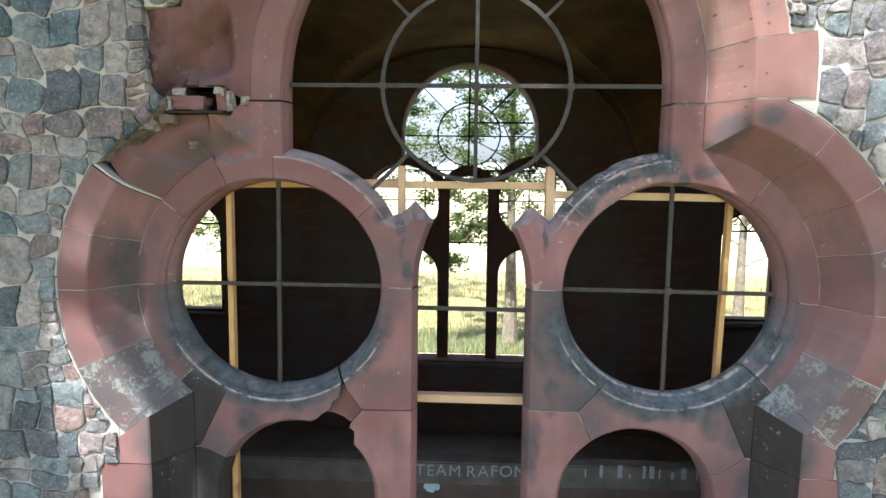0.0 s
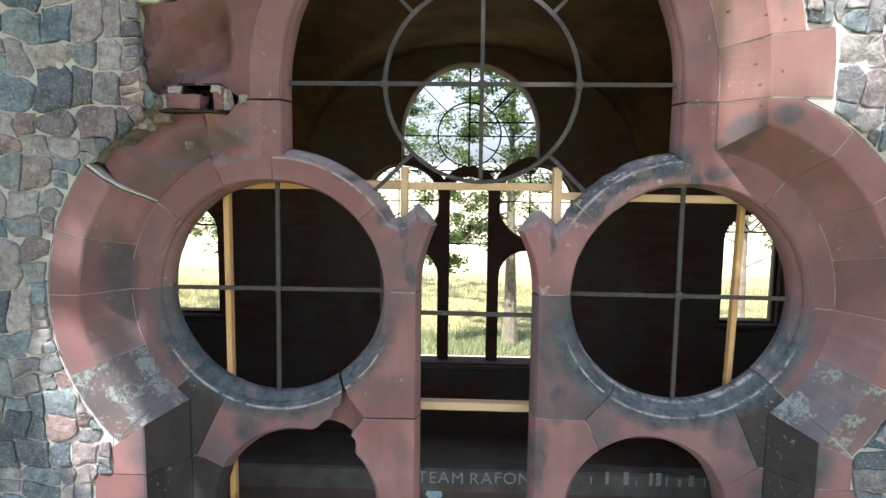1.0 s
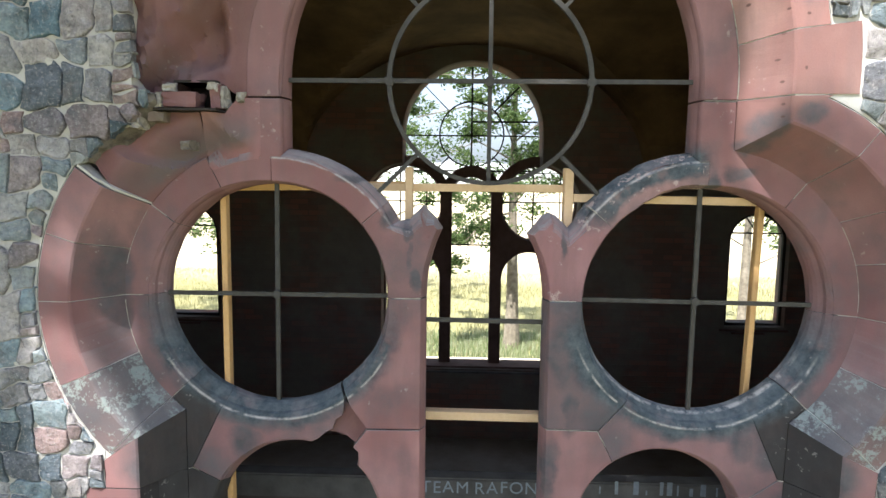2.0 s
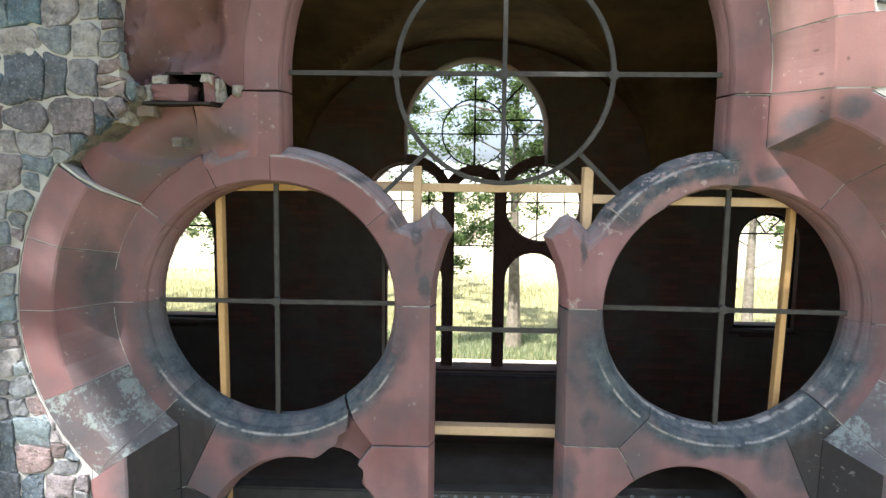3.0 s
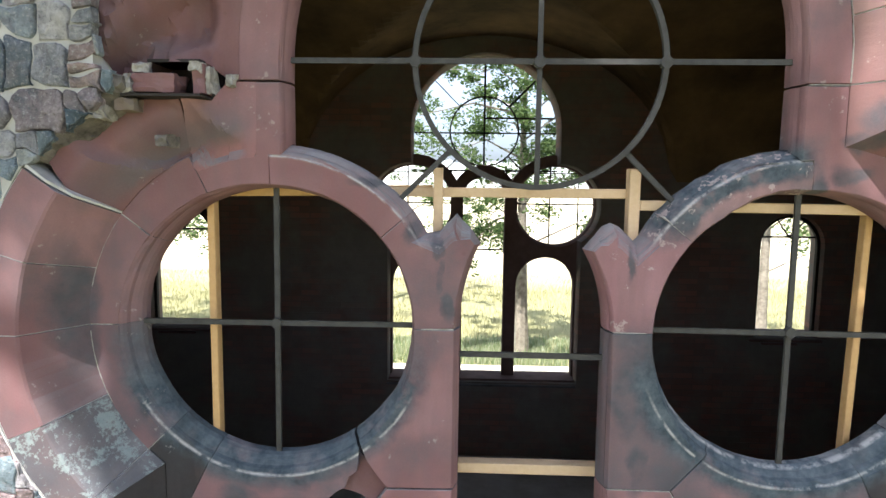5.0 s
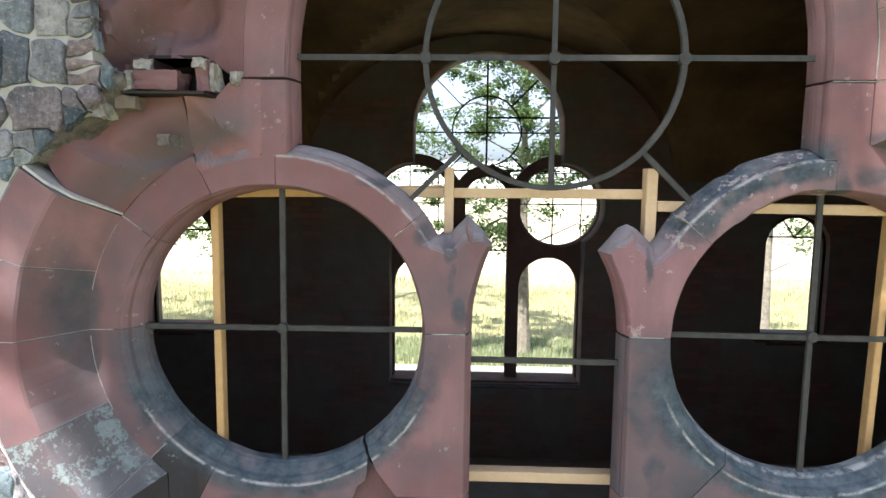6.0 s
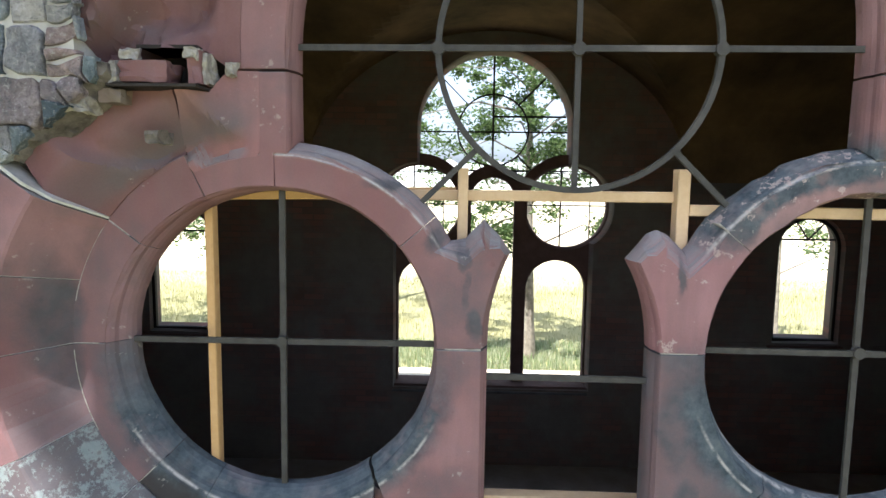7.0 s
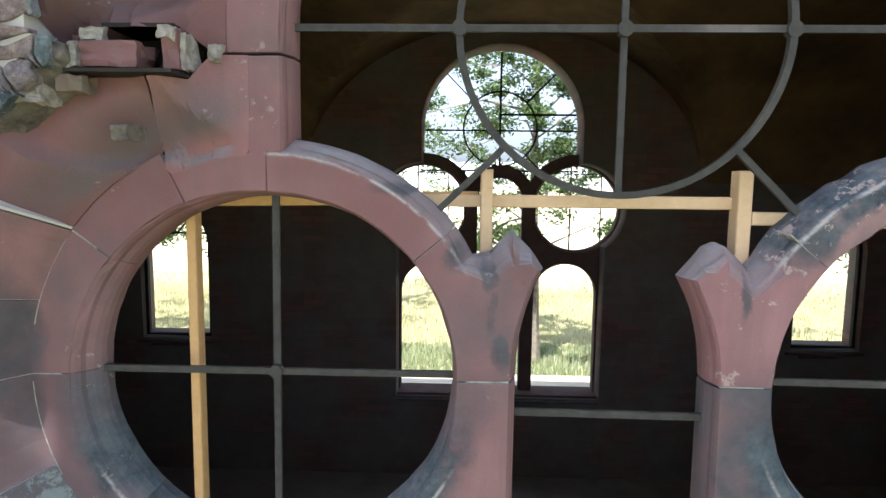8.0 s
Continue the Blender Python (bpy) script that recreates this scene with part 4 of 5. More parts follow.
blot = [(-0.245 + 0.075 * (0.75 + 0.35 * noise.noise(Vector((i * 1.7, 0, 2)))) * math.cos(radians(i * 20)), 0.735 + 0.05 * (0.75 + 0.5 * noise.noise(Vector((i * 1.3, 5, 2)))) * math.sin(radians(i * 20))) for i in range(18)]
written.append(part("paint_blot", slab(blot, 4.594, 4.599), BLUE, parapet, "pale blue paint blot"))
for o in [base, cope] + written:
    o.matrix_parent_inverse = Matrix.Translation(parapet.location).inverted()

# ---- far wall with its window ----
FX, FCX, FCZ, FR = 0.012, 0.925, 2.575, 0.505
FLOBE, FLZ, FLOW, FSILL = 0.905, 3.52, 1.195, 0.315
north = thing("wall_north", label="dark sooty brick end wall", category="wall", kind="structure")


def far_outline(s, d):
    pts = [(FX + s * (FLOBE + d) * math.sin(radians(a)), FLZ + (FLOBE + d) * math.cos(radians(a))) for a in range(0, 91, 5)]
    a0 = math.degrees(math.acos((FLOBE - FCX + d) / (FR + d)))
    a1 = -math.degrees(math.acos(min(0.999, (FLOW - FCX + d) / (FR + d))))
    pts += [(FX + s * (FCX + (FR + d) * math.cos(radians(a0 + (a1 - a0) * i / 24))), FCZ + (FR + d) * math.sin(radians(a0 + (a1 - a0) * i / 24))) for i in range(25)]
    return pts + [(FX + s * (FLOW + d), FSILL - d), (FX, FSILL - d)]


SIDE_WIN = {-1: (-4.275, -3.520), 1: (3.515, 4.225)}
SIDE_SILL, SIDE_SPRING = 0.992, 2.115
for s in (-1, 1):
    x0, x1 = SIDE_WIN[s]
    xm, xr = (x0 + x1) / 2, (x1 - x0) / 2
    inner, outer = (x1, x0) if s < 0 else (x0, x1)
    bar_x = s * 2.9

    def middle(d):
        return far_outline(s, d) + [(FX, -1.2), (bar_x, -1.2), (bar_x, 5.0), (FX, 5.0)]
    part("brickwork", stack([(middle(0.035), 9.0), (middle(0.02), 9.05), (middle(0.02), 9.36)]), BRICK, north)

    def opening(d):
        turn = arc(xm, SIDE_SPRING, xr + d, 180, 0, 8) if s > 0 else arc(xm, SIDE_SPRING, xr + d, 0, 180, 8)
        a = (xm - s * (xr + d), SIDE_SILL - d)
        z = (xm + s * (xr + d), SIDE_SILL - d)
        return a, turn, z

    def outer_up(d):
        a, turn, z = opening(d)
        return [(bar_x, SIDE_SILL - d), a] + turn + [z, (s * 7.2, SIDE_SILL - d), (s * 7.2, 5.0), (bar_x, 5.0)]
    part("brickwork", stack([(outer_up(0.045), 9.0), (outer_up(0.030), 9.05), (outer_up(0.15), 9.5)]), BRICK, north)
    low_poly = [(bar_x, -1.2), (s * 7.2, -1.2), (s * 7.2, SIDE_SILL - 0.048), (bar_x, SIDE_SILL - 0.048)]
    part("brickwork", slab(low_poly, 9.0, 9.5), BRICK, north)
    w = thing("window_2" if s < 0 else "window_3", label="small round-headed opening with a dark iron frame", category="window", kind="structure")
    a, turn, z = opening(0.018)
    loop = [a] + turn + [z, a]
    part("window_frame", bar(loop, 0.042, 0.05, 9.075), RUST, w)
    part("glazing_bar", bar([(x0, SIDE_SPRING + 0.11), (x1, SIDE_SPRING + 0.11)], 0.022, 0.02, 9.09), RUST, w)
    for ang in ((60, 120) if s < 0 else (60, 115)):
        part("glazing_bar", bar([(xm, SIDE_SPRING + 0.11), (xm + xr * math.cos(radians(ang)), SIDE_SPRING + xr * math.sin(radians(ang)))], 0.014, 0.02, 9.085), RUST, w)
    b = bmesh.new()
    box(b, x0 - 0.11, x1 + 0.09, 8.955, 9.0, SIDE_SILL - 0.095, SIDE_SILL - 0.070, 0.005)
    part("window_sill", b, DARKSTONE, w, "chipped dark sill board")
    b = bmesh.new()
    box(b, x0 + 0.05, x1 - 0.22, 8.962, 9.0, SIDE_SILL - 0.135, SIDE_SILL - 0.112, 0.004)
    part("sill_batten", b, DARKSTONE, w, "loose batten under the sill")

far = thing("window_4", label="intact dark sandstone tracery window with iron bars", category="window", kind="structure")
FY = 9.20
for s in (-1, 1):
    cx = FX + s * FCX
    ring = arc(cx, FCZ, FR, 0, 356, 4)
    outer_ring = arc(cx, FCZ, FR + 0.145, 0, 356, 4)
    b = bmesh.new()
    k = len(ring)
    rows = [[b.verts.new((x, y, z)) for x, z in p] for p, y in ((ring, FY + 0.14), (ring, FY + 0.03), (arc(cx, FCZ, FR + 0.03, 0, 356, 4), FY), (outer_ring, FY), (outer_ring, FY + 0.14))]
    for p, q in zip(rows, rows[1:] + rows[:1]):
        for i in range(k):
            j = (i + 1) % k
            b.faces.new((p[i], q[i], q[j], p[j]))
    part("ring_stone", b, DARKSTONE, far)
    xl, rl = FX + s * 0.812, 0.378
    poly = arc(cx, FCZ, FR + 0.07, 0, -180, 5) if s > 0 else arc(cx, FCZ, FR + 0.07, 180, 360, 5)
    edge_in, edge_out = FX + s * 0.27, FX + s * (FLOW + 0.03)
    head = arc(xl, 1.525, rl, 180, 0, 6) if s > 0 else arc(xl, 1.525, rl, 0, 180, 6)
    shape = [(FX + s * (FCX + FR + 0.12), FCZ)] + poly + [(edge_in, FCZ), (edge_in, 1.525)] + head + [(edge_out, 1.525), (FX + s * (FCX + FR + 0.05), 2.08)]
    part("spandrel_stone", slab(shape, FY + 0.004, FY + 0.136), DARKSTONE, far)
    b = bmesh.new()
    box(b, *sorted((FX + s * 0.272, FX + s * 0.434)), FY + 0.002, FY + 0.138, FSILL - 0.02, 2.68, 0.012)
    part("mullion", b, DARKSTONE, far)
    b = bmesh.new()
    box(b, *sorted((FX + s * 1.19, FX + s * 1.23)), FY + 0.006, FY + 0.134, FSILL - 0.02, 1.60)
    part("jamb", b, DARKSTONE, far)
    iron_bar([(cx - FR, FCZ + 0.02), (cx + FR, FCZ + 0.02)], 0.016, y=FY + 0.06, parent=far, material=RUST)
    iron_bar([(cx - 0.07, FCZ - FR), (cx - 0.07, FCZ + FR)], 0.018, y=FY + 0.07, parent=far, material=RUST)
    iron_bar([(cx + 0.30, FCZ - 0.40), (cx + 0.30, FCZ + 0.48)], 0.014, y=FY + 0.08, parent=far, material=RUST)
    iron_bar([(cx - FR, FCZ + 0.42), (cx + FR, FCZ + 0.42)], 0.014, y=FY + 0.085, parent=far, material=RUST)
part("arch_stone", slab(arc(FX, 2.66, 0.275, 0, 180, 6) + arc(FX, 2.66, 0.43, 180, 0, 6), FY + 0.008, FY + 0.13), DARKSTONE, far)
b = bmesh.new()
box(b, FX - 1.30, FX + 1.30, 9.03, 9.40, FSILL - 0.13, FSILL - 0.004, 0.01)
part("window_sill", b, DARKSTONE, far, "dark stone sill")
b = bmesh.new()
box(b, FX - 1.235, FX + 1.215, 8.965, 9.0, FSILL - 0.085, FSILL - 0.058, 0.005)
part("sill_board", b, CONCRETE, far, "chipped grey sill board")
for pts, w in (([(0.0, 3.07), (0.0, 4.42)], 0.024), ([(-0.90, 3.50), (0.92, 3.50)], 0.018), (arc(0.0, 3.52, 0.44, 0, 360, 8), 0.020), ([(0.0, 3.69), (0.90, 3.69)], 0.024),
               ([(0.31, 3.83), (0.64, 4.16)], 0.024), ([(-0.31, 3.83), (-0.64, 4.16)], 0.012), ([(0.31, 3.21), (0.5, 3.02)], 0.018), ([(-0.31, 3.21), (-0.5, 3.02)], 0.018),
               ([(-0.95, 3.02), (0.95, 3.02)], 0.022), ([(-0.42, 2.88), (-0.42, 3.02)], 0.022), ([(0.30, 2.88), (0.30, 3.02)], 0.020),
               ([(-0.27, 1.99), (0.28, 1.99)], 0.018)):
    iron_bar(pts, w, y=FY + 0.06, parent=far, material=RUST)


# ---- outdoors ----
GROUND = -0.75
rng = random.Random(7)
verts, faces = [], []
xs = [-3000, -900, -300, -120, -60] + [-40 + 2 * i for i in range(41)] + [60, 120, 300, 900, 3000]
ys = [-3000, -600, -120, -40, -20, -10, -4, 0, 3, 6, 9] + [10 + 1.5 * i for i in range(24)] + [50, 60, 80, 120, 200, 400, 900, 3000]
for y in ys:
    for x in xs:
        bump = 0.06 * noise.noise(Vector((x * 0.3, y * 0.3, 0))) if 9.7 < y < 60 and abs(x) < 50 else 0.0
        verts.append((x, y, GROUND + bump - (0.25 if 3.0 <= y <= 9.2 and abs(x) < 7 else 0)))
k = len(xs)
for j in range(len(ys) - 1):
    for i in range(k - 1):
        faces.append((j * k + i, j * k + i + 1, (j + 1) * k + i + 1, (j + 1) * k + i))
tagged(raw_part("ground", verts, faces, FIELD, None, smooth=True), "dry grassland running into a pale ripe field", "ground", kind="structure")


path_bm = bmesh.new()
box(path_bm, -12, 12, 10.9, 12.9, GROUND - 0.1, GROUND + 0.075, 0.03)
tagged(part("path", path_bm, SAND, None), "pale sandy track behind the chapel", "path", kind="structure")


def blades(name, area, count, height, width, material, label, category):
    """Blades of grass or weed, each a bent strip."""
    v, f = [], []
    for _ in range(count):
        x, y = rng.uniform(area[0], area[1]), rng.uniform(area[2], area[3])
        if noise.noise(Vector((x * 0.5, y * 0.5, 3))) < rng.uniform(-0.9, 0.35) - 0.1:
            continue
        h = height * rng.uniform(0.5, 1.15)
        a = rng.uniform(0, math.tau)
        lean = rng.uniform(0.05, 0.4) * h
        cx, cy = math.cos(a) * width, math.sin(a) * width
        lx, ly = rng.uniform(-1, 1) * lean, rng.uniform(-1, 1) * lean
        n = len(v)
        v += [(x - cx, y - cy, GROUND - 0.03), (x + cx, y + cy, GROUND - 0.03), (x + cx * 0.8 + lx * 0.4, y + cy * 0.8 + ly * 0.4, GROUND + h * 0.6),
              (x - cx * 0.8 + lx * 0.4, y - cy * 0.8 + ly * 0.4, GROUND + h * 0.6), (x + lx, y + ly, GROUND + h)]
        f += [(n, n + 1, n + 2, n + 3), (n + 3, n + 2, n + 4)]
    tagged(raw_part(name, v, f, material, None), label, category, kind="stuff")


blades("tall_grass", (-16, 16, 14.5, 25), 70000, 0.14, 0.004, GRASS, "tall dry yellow-green grass in the sun", "grass")
blades("weeds", (-9, 9, 12.9, 15.0), 26000, 0.17, 0.010, WEED, "pale leafy weeds in bright sun", "weeds")


def tube(bm, pts, radii, sides=8):
    """A tapered limb through points."""
    rings = []
    for i, p in enumerate(pts):
        d = (Vector(pts[min(i + 1, len(pts) - 1)]) - Vector(pts[max(i - 1, 0)])).normalized()
        u = d.orthogonal().normalized()
        w = d.cross(u)
        rings.append([bm.verts.new(Vector(p) + (u * math.cos(math.tau * j / sides) + w * math.sin(math.tau * j / sides)) * radii[i]) for j in range(sides)])
    for a, b in zip(rings, rings[1:]):
        for j in range(sides):
            bm.faces.new((a[j], a[(j + 1) % sides], b[(j + 1) % sides], b[j]))
    bm.faces.new(rings[-1])


def tree(at, height, spread, girth, clear, seed, leaves=9000, leaf=0.085, clumps=46, label="", limbs=11, low=0.0, fill=0.55, boughs=(), gaps=(), foliage=None):
    """A tree with a tapered trunk, limbs, and a crown of many small leaves in loose clumps."""
    r, sieve = random.Random(seed), random.Random(seed + 1)
    ob = thing("tree", at, label, "tree")
    bm = bmesh.new()
    pts, radii = [], []
    for i in range(9):
        f = i / 8
        pts.append((0.10 * math.sin(f * 4 + seed) * f, 0.1 * math.cos(f * 3 + seed) * f, -0.05 + f * height * 0.8))
        radii.append(girth * (1.25 if i == 0 else 1.0) * (1 - 0.9 * f) ** 1.2)
    tube(bm, pts, radii, 10)

    def lit(p):
        """Whether a place of the crown stands before one of the thin places."""
        q = p + ob.location
        q = q - TO_SUN * ((q.y - Y_WALL) / TO_SUN.y)
        return any(math.hypot((q.x - gx) / rx, (q.z - gz) / rz) < 1.3 for gx, gz, rx, rz, thin in gaps)

    def thinned(p):
        """Whether a leaf's end falls into a thin place."""
        x, y, z = p.x + at[0], p.y + at[1], p.z + at[2]
        k = (y - Y_WALL) / TO_SUN.y
        x, z = x - TO_SUN.x * k, z - TO_SUN.z * k
        if abs(x) > 2.3 or not 1.0 < z < 4.2:
            return False
        return any((x - gx) ** 2 / rx ** 2 + (z - gz) ** 2 / rz ** 2 < 1 and sieve.random() < thin for gx, gz, rx, rz, thin in gaps)

    def limb(points, sizes, sides):
        if not any(lit(Vector(a).lerp(Vector(b), k / 12)) for a, b in zip(points, points[1:]) for k in range(13)):
            tube(bm, points, sizes, sides)
    ends = []
    for i in range(limbs):
        f = clear + (0.95 - clear) * i / limbs
        z = f * height * 0.8
        a = i * 2.4 + r.uniform(-0.4, 0.4)
        ln = spread * r.uniform(0.6, 1.0) * (1 - 0.55 * max(0, f - 0.3))
        p0 = Vector((0, 0, z))
        p1 = p0 + Vector((math.cos(a) * ln * 0.5, math.sin(a) * ln * 0.5, ln * 0.25))
        p2 = p0 + Vector((math.cos(a) * ln, math.sin(a) * ln, ln * r.uniform(0.05, 0.45) - low))
        limb([p0, p1, p2], [girth * 0.20 * (1 - 0.5 * f), girth * 0.10, girth * 0.03], 6)
        ends += [p1.lerp(p2, 0.3), p1.lerp(p2, 0.7), p2]
        for _ in range(2):
            q = p2 + Vector((r.uniform(-1, 1), r.uniform(-1, 1), r.uniform(-0.5, 0.6))) * spread * 0.3
            limb([p1.lerp(p2, r.uniform(0.2, 0.8)), q], [girth * 0.08, girth * 0.025], 5)
            ends.append(q)
    for z, dx, dy, dz in boughs:
        p0, p2 = Vector((0, 0, z)), Vector((dx, dy, z + dz))
        p1 = p0.lerp(p2, 0.5) + Vector((0, 0, 0.25))
        tube(bm, [p0, p1, p2], [girth * 0.22, girth * 0.12, girth * 0.03], 6)
        for f in (0.35, 0.6, 0.8, 1.0, 1.1):
            ends.insert(0, p1.lerp(p2, f))
    part("trunk", bm, BARK, ob, "grey-brown bark")
    v, f = [], []
    per = leaves // clumps
    for i in range(clumps):
        c = ends[i % len(ends)] + Vector((r.uniform(-1, 1), r.uniform(-1, 1), r.uniform(-0.7, 0.7))) * spread * 0.22
        rad = spread * r.uniform(0.10, 0.22) * fill / 0.55
        for _ in range(per):
            d = Vector((r.gauss(0, 0.5), r.gauss(0, 0.5), r.gauss(0, 0.33))) * rad
            p = c + d
            u = Vector((r.gauss(0, 1), r.gauss(0, 1), r.gauss(0, 0.6))).normalized()
            w = u.cross(Vector((r.gauss(0, 1), r.gauss(0, 1), r.gauss(0, 1)))).normalized()
            sz = leaf * r.uniform(0.6, 1.2)
            if gaps and any(thinned(q) for q in (p, p + u * sz, p - u * sz)):
                continue
            n = len(v)
            v += [p - u * sz, p + w * sz * 0.42, p + u * sz, p - w * sz * 0.42]
            f.append((n, n + 1, n + 2, n + 3))
    raw_part("crown", v, f, foliage or LEAF, ob, "sunlit green leaves in loose clumps")
    return ob


tree((1.02, 14.0, GROUND), 9.5, 2.6, 0.16, 0.30, 3, leaves=22000, leaf=0.054, clumps=122, fill=0.34, label="young oak with a pale slender trunk behind the chapel", low=0.3,
     boughs=((4.1, 0.8, -0.5, 0.3), (4.3, -0.5, -0.7, 0.5), (4.9, 0.9, -0.4, 0.4), (5.0, -0.4, -0.7, 0.6), (5.5, 0.5, -0.6, 0.5), (5.7, -0.8, -0.4, 0.5), (5.0, -2.2, 0.2, 0.0), (3.6, 0.5, -0.6, 0.5), (3.0, -1.2, -0.6, -0.75), (3.4, -1.0, -0.4, 0.1), (3.3, 0.9, -0.3, 0.4), (3.2, -0.9, -0.5, -0.45), (2.9, -1.15, -0.5, -0.8)))
tree((6.15, 14.2, GROUND), 9.0, 2.6, 0.13, 0.25, 11, leaves=5000, leaf=0.055, clumps=70, fill=0.30, label="slender tree at the field's edge", low=0.3)
tree((-9.4, 15.5, GROUND), 8.5, 3.2, 0.17, 0.24, 5, leaves=10000, leaf=0.058, clumps=90, fill=0.32, label="leafy tree standing at the field's edge", low=0.4,
     boughs=((3.3, 2.0, -0.3, -0.5), (3.1, 2.7, 0.2, -0.4), (3.5, 1.5, 0.0, -0.6), (3.0, 3.2, -0.5, -0.5)))
tree((-3.0, 19.0, GROUND), 9.0, 3.4, 0.20, 0.30, 8, leaves=6000, leaf=0.06, clumps=60, fill=0.30, label="broad tree in the tall grass", low=0.2)

# distant woods along the horizon, the haze before them painted into their colour
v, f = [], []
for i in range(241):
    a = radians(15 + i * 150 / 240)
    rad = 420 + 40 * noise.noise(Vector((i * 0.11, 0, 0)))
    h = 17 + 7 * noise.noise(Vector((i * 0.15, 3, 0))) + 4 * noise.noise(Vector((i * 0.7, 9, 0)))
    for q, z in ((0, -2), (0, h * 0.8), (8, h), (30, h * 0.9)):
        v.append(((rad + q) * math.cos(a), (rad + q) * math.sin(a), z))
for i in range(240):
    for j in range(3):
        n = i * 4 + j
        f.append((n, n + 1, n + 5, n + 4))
tagged(raw_part("distant_woods", v, f, WOODS, None, smooth=True), "line of woods beyond the field, haze painted into its pale colour", "woods", kind="backdrop")

# unseen trees placed behind the viewer to shade the facade; thin places cut into their crowns for sun patches: where
# the light falls, how wide, how thin
THIN = ((-1.83, 2.52, 0.10, 0.18, 1), (-1.87, 2.13, 0.12, 0.15, 1), (-1.80, 1.90, 0.13, 0.18, 1), (-1.86, 1.68, 0.20, 0.20, 1), (-1.62, 1.56, 0.15, 0.24, 1), (-1.72, 1.30, 0.14, 0.13, 1),
        (-0.38, 2.02, 0.10, 0.14, 0.5), (0.27, 1.80, 0.07, 0.18, 0.8), (-0.75, 1.70, 0.09, 0.08, 0.5), (1.10, 3.56, 0.17, 0.42, 1), (1.60, 3.70, 0.55, 0.60, 1), (1.95, 3.10, 0.20, 0.34, 1), (1.76, 2.58, 0.10, 0.15, 0.6))
shade = Vector((-1.98, 3.33, 0.2)) + TO_SUN * 13.5
tree((shade.x, shade.y, GROUND), 17.0, 4.2, 0.30, 0.64, 21, leaves=40000, leaf=0.13, clumps=150, label="tall leafy tree that shades the facade", limbs=18, fill=0.75, gaps=THIN, foliage=SHADE_LEAF)

shade = Vector((0.7, 3.33, -2.2)) + TO_SUN * 15.0
tree((shade.x, shade.y, GROUND), 16.0, 3.2, 0.26, 0.68, 33, leaves=36000, leaf=0.12, clumps=100, label="unseen leafy tree added to shade the facade beside the first", limbs=15, fill=0.8, gaps=THIN, foliage=SHADE_LEAF)

shade = Vector((2.2, 3.33, -0.3)) + TO_SUN * 14.0
# boughs aimed along the sun to keep it off the right ring
low_boughs = []
for x, z in ((1.17, 2.30), (0.87, 2.20), (1.45, 2.10), (1.55, 1.80)):
    tip = Vector((x, 3.33, z)) + TO_SUN * 12.8 - Vector((shade.x, shade.y, GROUND))
    low_boughs.append((tip.z - 1.2, tip.x, tip.y, 1.2))
tree((shade.x, shade.y, GROUND), 14.5, 2.2, 0.20, 0.71, 35, leaves=66000, leaf=0.13, clumps=135, label="unseen small leafy tree added to shade the facade's lower right", limbs=12, fill=0.8, boughs=low_boughs, gaps=THIN, foliage=SHADE_LEAF)

# ---- stones of the wall ----
def convex_gap(poly, x, z):
    """Distance outside a convex polygon, its points counter-clockwise."""
    best = -9.0
    for (ax, az), (bx, bz) in zip(poly, poly[1:] + poly[:1]):
        n = math.hypot(bx - ax, bz - az)
        best = max(best, ((x - ax) * (bz - az) - (z - az) * (bx - ax)) / n)
    return best


DRESSED = {1: ([(0.8, 3.205), (1.474, 3.205), (1.474, 3.515), (0.8, 3.42)], [(1.0, -1), (1.695, -1), (1.695, 1.47), (1.0, 1.47)]),
           -1: ([(-1.480, 3.225), (-1.0, 3.225), (-1.0, 3.598), (-1.480, 3.598)], [(-1.70, 2.925), (-1.2, 2.5), (-1.0, 3.17), (-1.42, 3.145)], [(-1.425, 3.10), (-1.2, 3.10), (-1.2, 3.23), (-1.425, 3.23)], [(-1.76, 2.5), (-1.2, 2.5), (-1.2, 2.8), (-1.70, 2.915), (-1.755, 2.89)], [(-1.085, 2.7), (-0.5, 2.7), (-0.5, 3.7), (-1.085, 3.7)],
                [(-1.790, 0.85), (-1.0, 0.85), (-1.0, 1.47), (-1.790, 1.47)])}


def keep_off(x, z):
    """Distance from the dressed stones; positive in the rubble."""
    d = 9.0 if x < 0 and 2.90 < z < 3.60 else depth_out(x, z) - D1 - 0.004
    for poly in DRESSED[1 if x > 0 else -1]:
        d = min(d, convex_gap(poly, x, z))
    return d


def sway(x, z):
    """Bends the squared courses into irregular, wandering beds."""
    return (x + 0.045 * noise.noise(Vector((x * 4.2, 0.3, z * 4.2))) + 0.02 * noise.noise(Vector((x * 9, 5.3, z * 9))),
            z + 0.060 * noise.noise(Vector((x * 3.4, 7.9, z * 4.2))) + 0.02 * noise.noise(Vector((x * 9, 2.1, z * 9))))


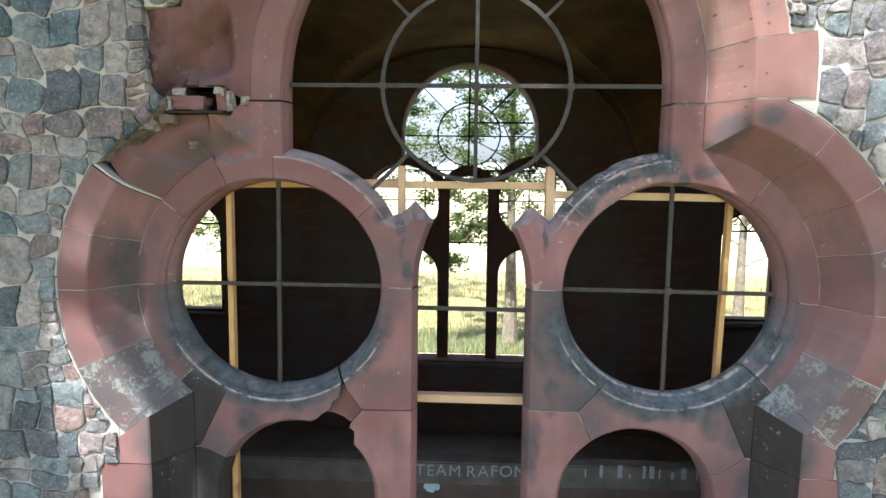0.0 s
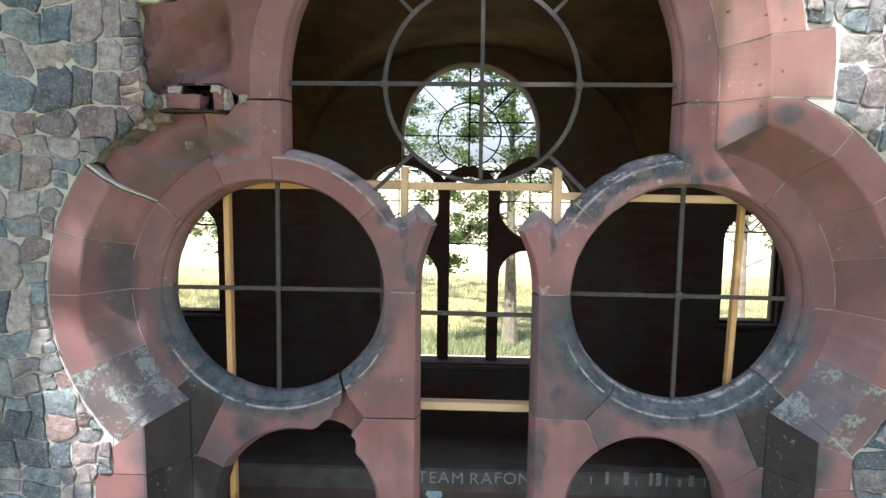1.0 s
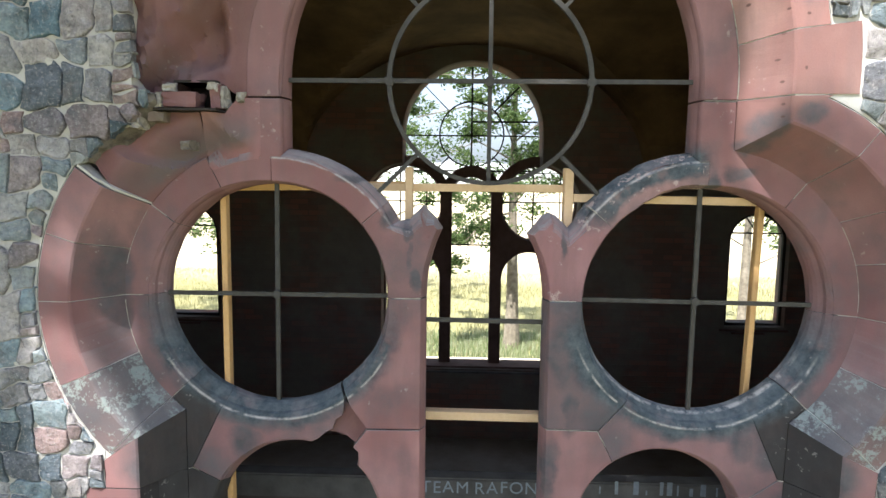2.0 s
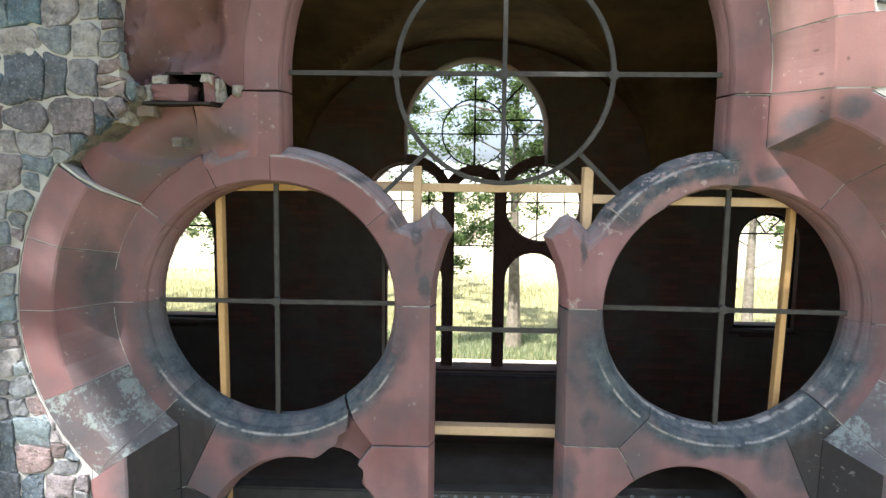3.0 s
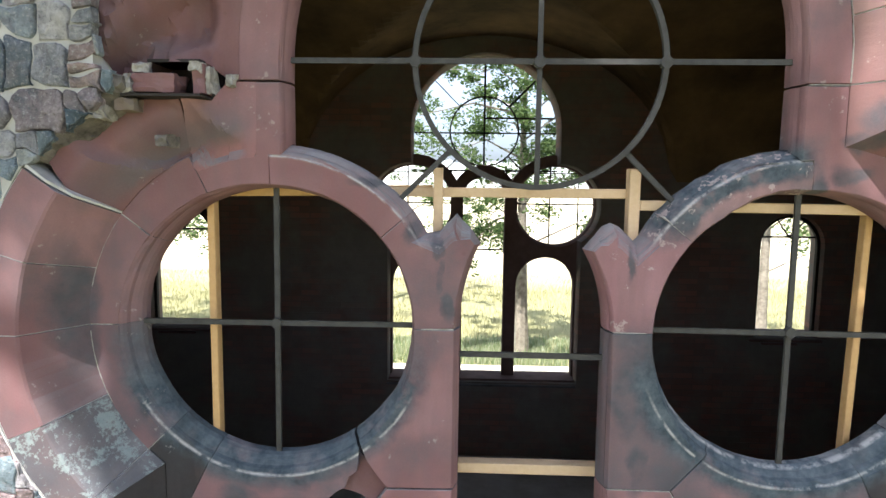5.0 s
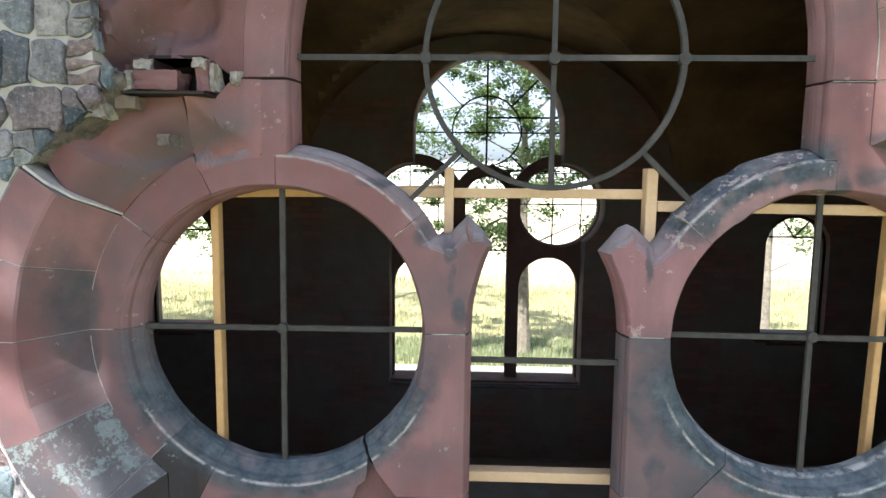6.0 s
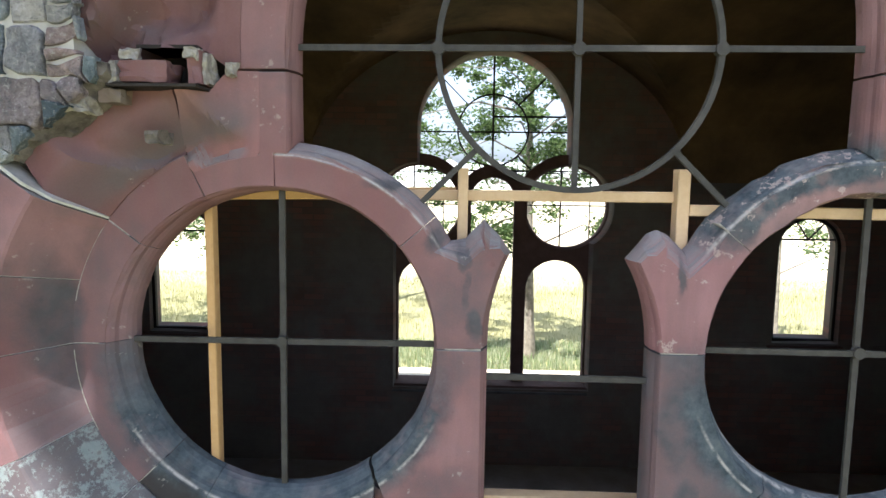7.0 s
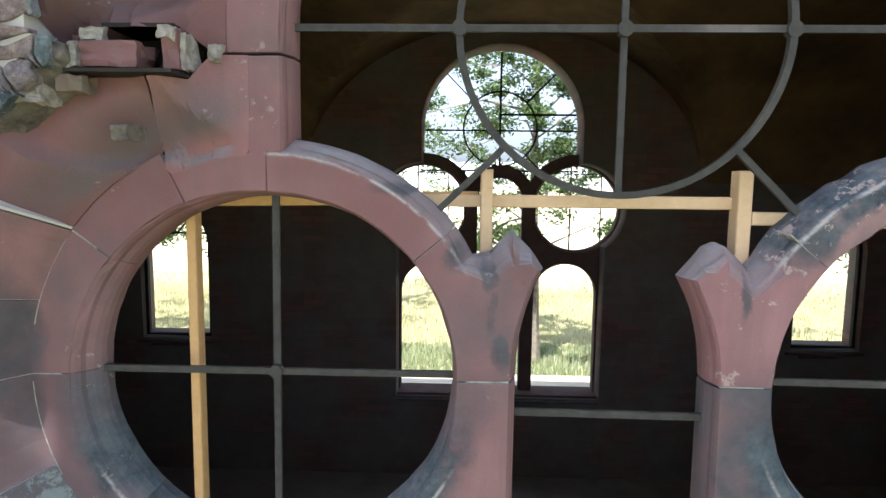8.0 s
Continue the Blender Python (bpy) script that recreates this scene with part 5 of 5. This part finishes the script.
def courses(x0, x1, z0, z1, r):
    """Splits a stretch of wall into stone-sized oblongs, smaller ones along the dressed stones."""
    w, h = x1 - x0, z1 - z0
    mx, mz = sway((x0 + x1) / 2, (z0 + z1) / 2)
    d = keep_off(mx, mz)
    reach = math.hypot(w, h) / 2
    if d < -reach - 0.05:
        return []
    small = abs(d) < reach * 0.75 and max(w, h) > 0.095
    if max(w / 0.27, h / 0.20) > 1.0 or (w * h > 0.024 and r.random() < 0.8) or small:
        f = r.uniform(0.36, 0.64)
        if w * r.uniform(0.75, 1.15) > h:
            return courses(x0, x0 + w * f, z0, z1, r) + courses(x0 + w * f, x1, z0, z1, r)
        return courses(x0, x1, z0, z0 + h * f, r) + courses(x0, x1, z0 + h * f, z1, r)
    return [(x0, x1, z0, z1)] if d > -0.004 else []


def rubble(x0, x1, z0, z1, seed):
    """Roughly squared stones in wandering beds, their corners knocked off."""
    r = random.Random(seed)
    out = []
    for a, b, c, e in courses(x0, x1, z0, z1, r):
        if keep_off(*sway((a + b) / 2, (c + e) / 2)) < 0.004:
            continue
        w, h = b - a, e - c
        cut = [min(w, h) * (r.uniform(0.10, 0.32) if r.random() < 0.5 else 0.03) for _ in range(4)]
        lean = [r.uniform(-0.06, 0.03) * h for _ in range(4)]
        poly = [(a + cut[0], c + lean[0] * 0.4), (b - cut[1], c + lean[1] * 0.4), (b - lean[1] * 0.3, c + cut[1]), (b - lean[2] * 0.3, e - cut[2]), (b - cut[2], e - lean[2] * 0.4), (a + cut[3], e - lean[3] * 0.4), (a + lean[3] * 0.3, e - cut[3]), (a + lean[0] * 0.3, c + cut[0])]
        dense = []
        for p, q in zip(poly, poly[1:] + poly[:1]):
            n = max(1, int(math.hypot(q[0] - p[0], q[1] - p[1]) / 0.030))
            dense += [sway(p[0] + (q[0] - p[0]) * t / n, p[1] + (q[1] - p[1]) * t / n) for t in range(n)]
        clean = []
        for x, z in dense:
            for _ in range(4):
                d = keep_off(x, z)
                if 0.002 <= d < 0.006 or d > 0.042:
                    break
                g = 0.002
                gx, gz = keep_off(x + g, z) - keep_off(x - g, z), keep_off(x, z + g) - keep_off(x, z - g)
                n = math.hypot(gx, gz) or 1
                x, z = x + gx / n * (0.0035 - d), z + gz / n * (0.0035 - d)
            clean.append((x, z))
        smooth = []
        for p, q in zip(clean, clean[1:] + clean[:1]):
            smooth += [(p[0] * 0.85 + q[0] * 0.15, p[1] * 0.85 + q[1] * 0.15), (p[0] * 0.15 + q[0] * 0.85, p[1] * 0.15 + q[1] * 0.85)]
        poly = inset([(x + 0.009 * noise.noise(Vector((x * 24, 0, z * 24))), z + 0.009 * noise.noise(Vector((x * 24, 9, z * 24)))) for x, z in smooth], r.uniform(0.0018, 0.0062))
        area = abs(sum(p[0] * q[1] - q[0] * p[1] for p, q in zip(poly, poly[1:] + poly[:1]))) / 2
        if area > 0.0007:
            out.append(((a + b) / 2, (c + e) / 2, poly))
    return out, r


def stone_mesh(poly, r):
    """A flat-bedded fieldstone with a rounded, slightly tilted face."""
    k = len(poly)
    cx, cz = sum(p[0] for p in poly) / k, sum(p[1] for p in poly) / k
    proud, tx, tz = r.uniform(0.008, 0.014), r.uniform(-0.07, 0.07), r.uniform(-0.08, 0.06)
    v, f = [], []
    for shrink, y in ((1.0, 0.012), (0.996, -0.55), (0.970, -0.92), (0.86, -1.0), (0.48, -1.0)):
        for x, z in poly:
            px, pz = cx + (x - cx) * shrink, cz + (z - cz) * shrink
            wob = 0.012 * noise.noise(Vector((px * 13, pz * 13, 1.7))) + 0.010 * noise.noise(Vector((px * 29, pz * 29, 4.7)))
            py = Y_WALL + 0.03 if y > 0 else Y_WALL + 0.004 + y * proud + (tx * (px - cx) + tz * (pz - cz) + wob) * min(1, -y)
            v.append((px, py, pz))
    for ring in range(4):
        for i in range(k):
            j = (i + 1) % k
            a, b = ring * k, (ring + 1) * k
            f.append((a + i, a + j, b + j, b + i))
    n = len(v)
    v.append((cx, Y_WALL + 0.004 - proud * 1.02, cz))
    f += [(4 * k + i, 4 * k + (i + 1) % k, n) for i in range(k)]
    return v, f


rest_v, rest_f = [], []
for x0, x1, seed in ((-4.6, -0.85, 31), (0.85, 4.6, 47)):
    found, r = rubble(x0, x1, 0.2, 5.2, seed)
    for sx, sz, poly in found:
        v, f = stone_mesh(poly, r)
        if 1.1 < abs(sx) < 2.35 and 1.1 < sz < 3.9:
            raw_part("fieldstone", v, f, FIELDSTONE, wall, smooth=True)
        else:
            n = len(rest_v)
            rest_v += v
            rest_f += [tuple(i + n for i in q) for q in f]
tagged(raw_part("outer_fieldstones", rest_v, rest_f, FIELDSTONE, wall, smooth=True), "grey and brown fieldstones further out", kind="stuff")
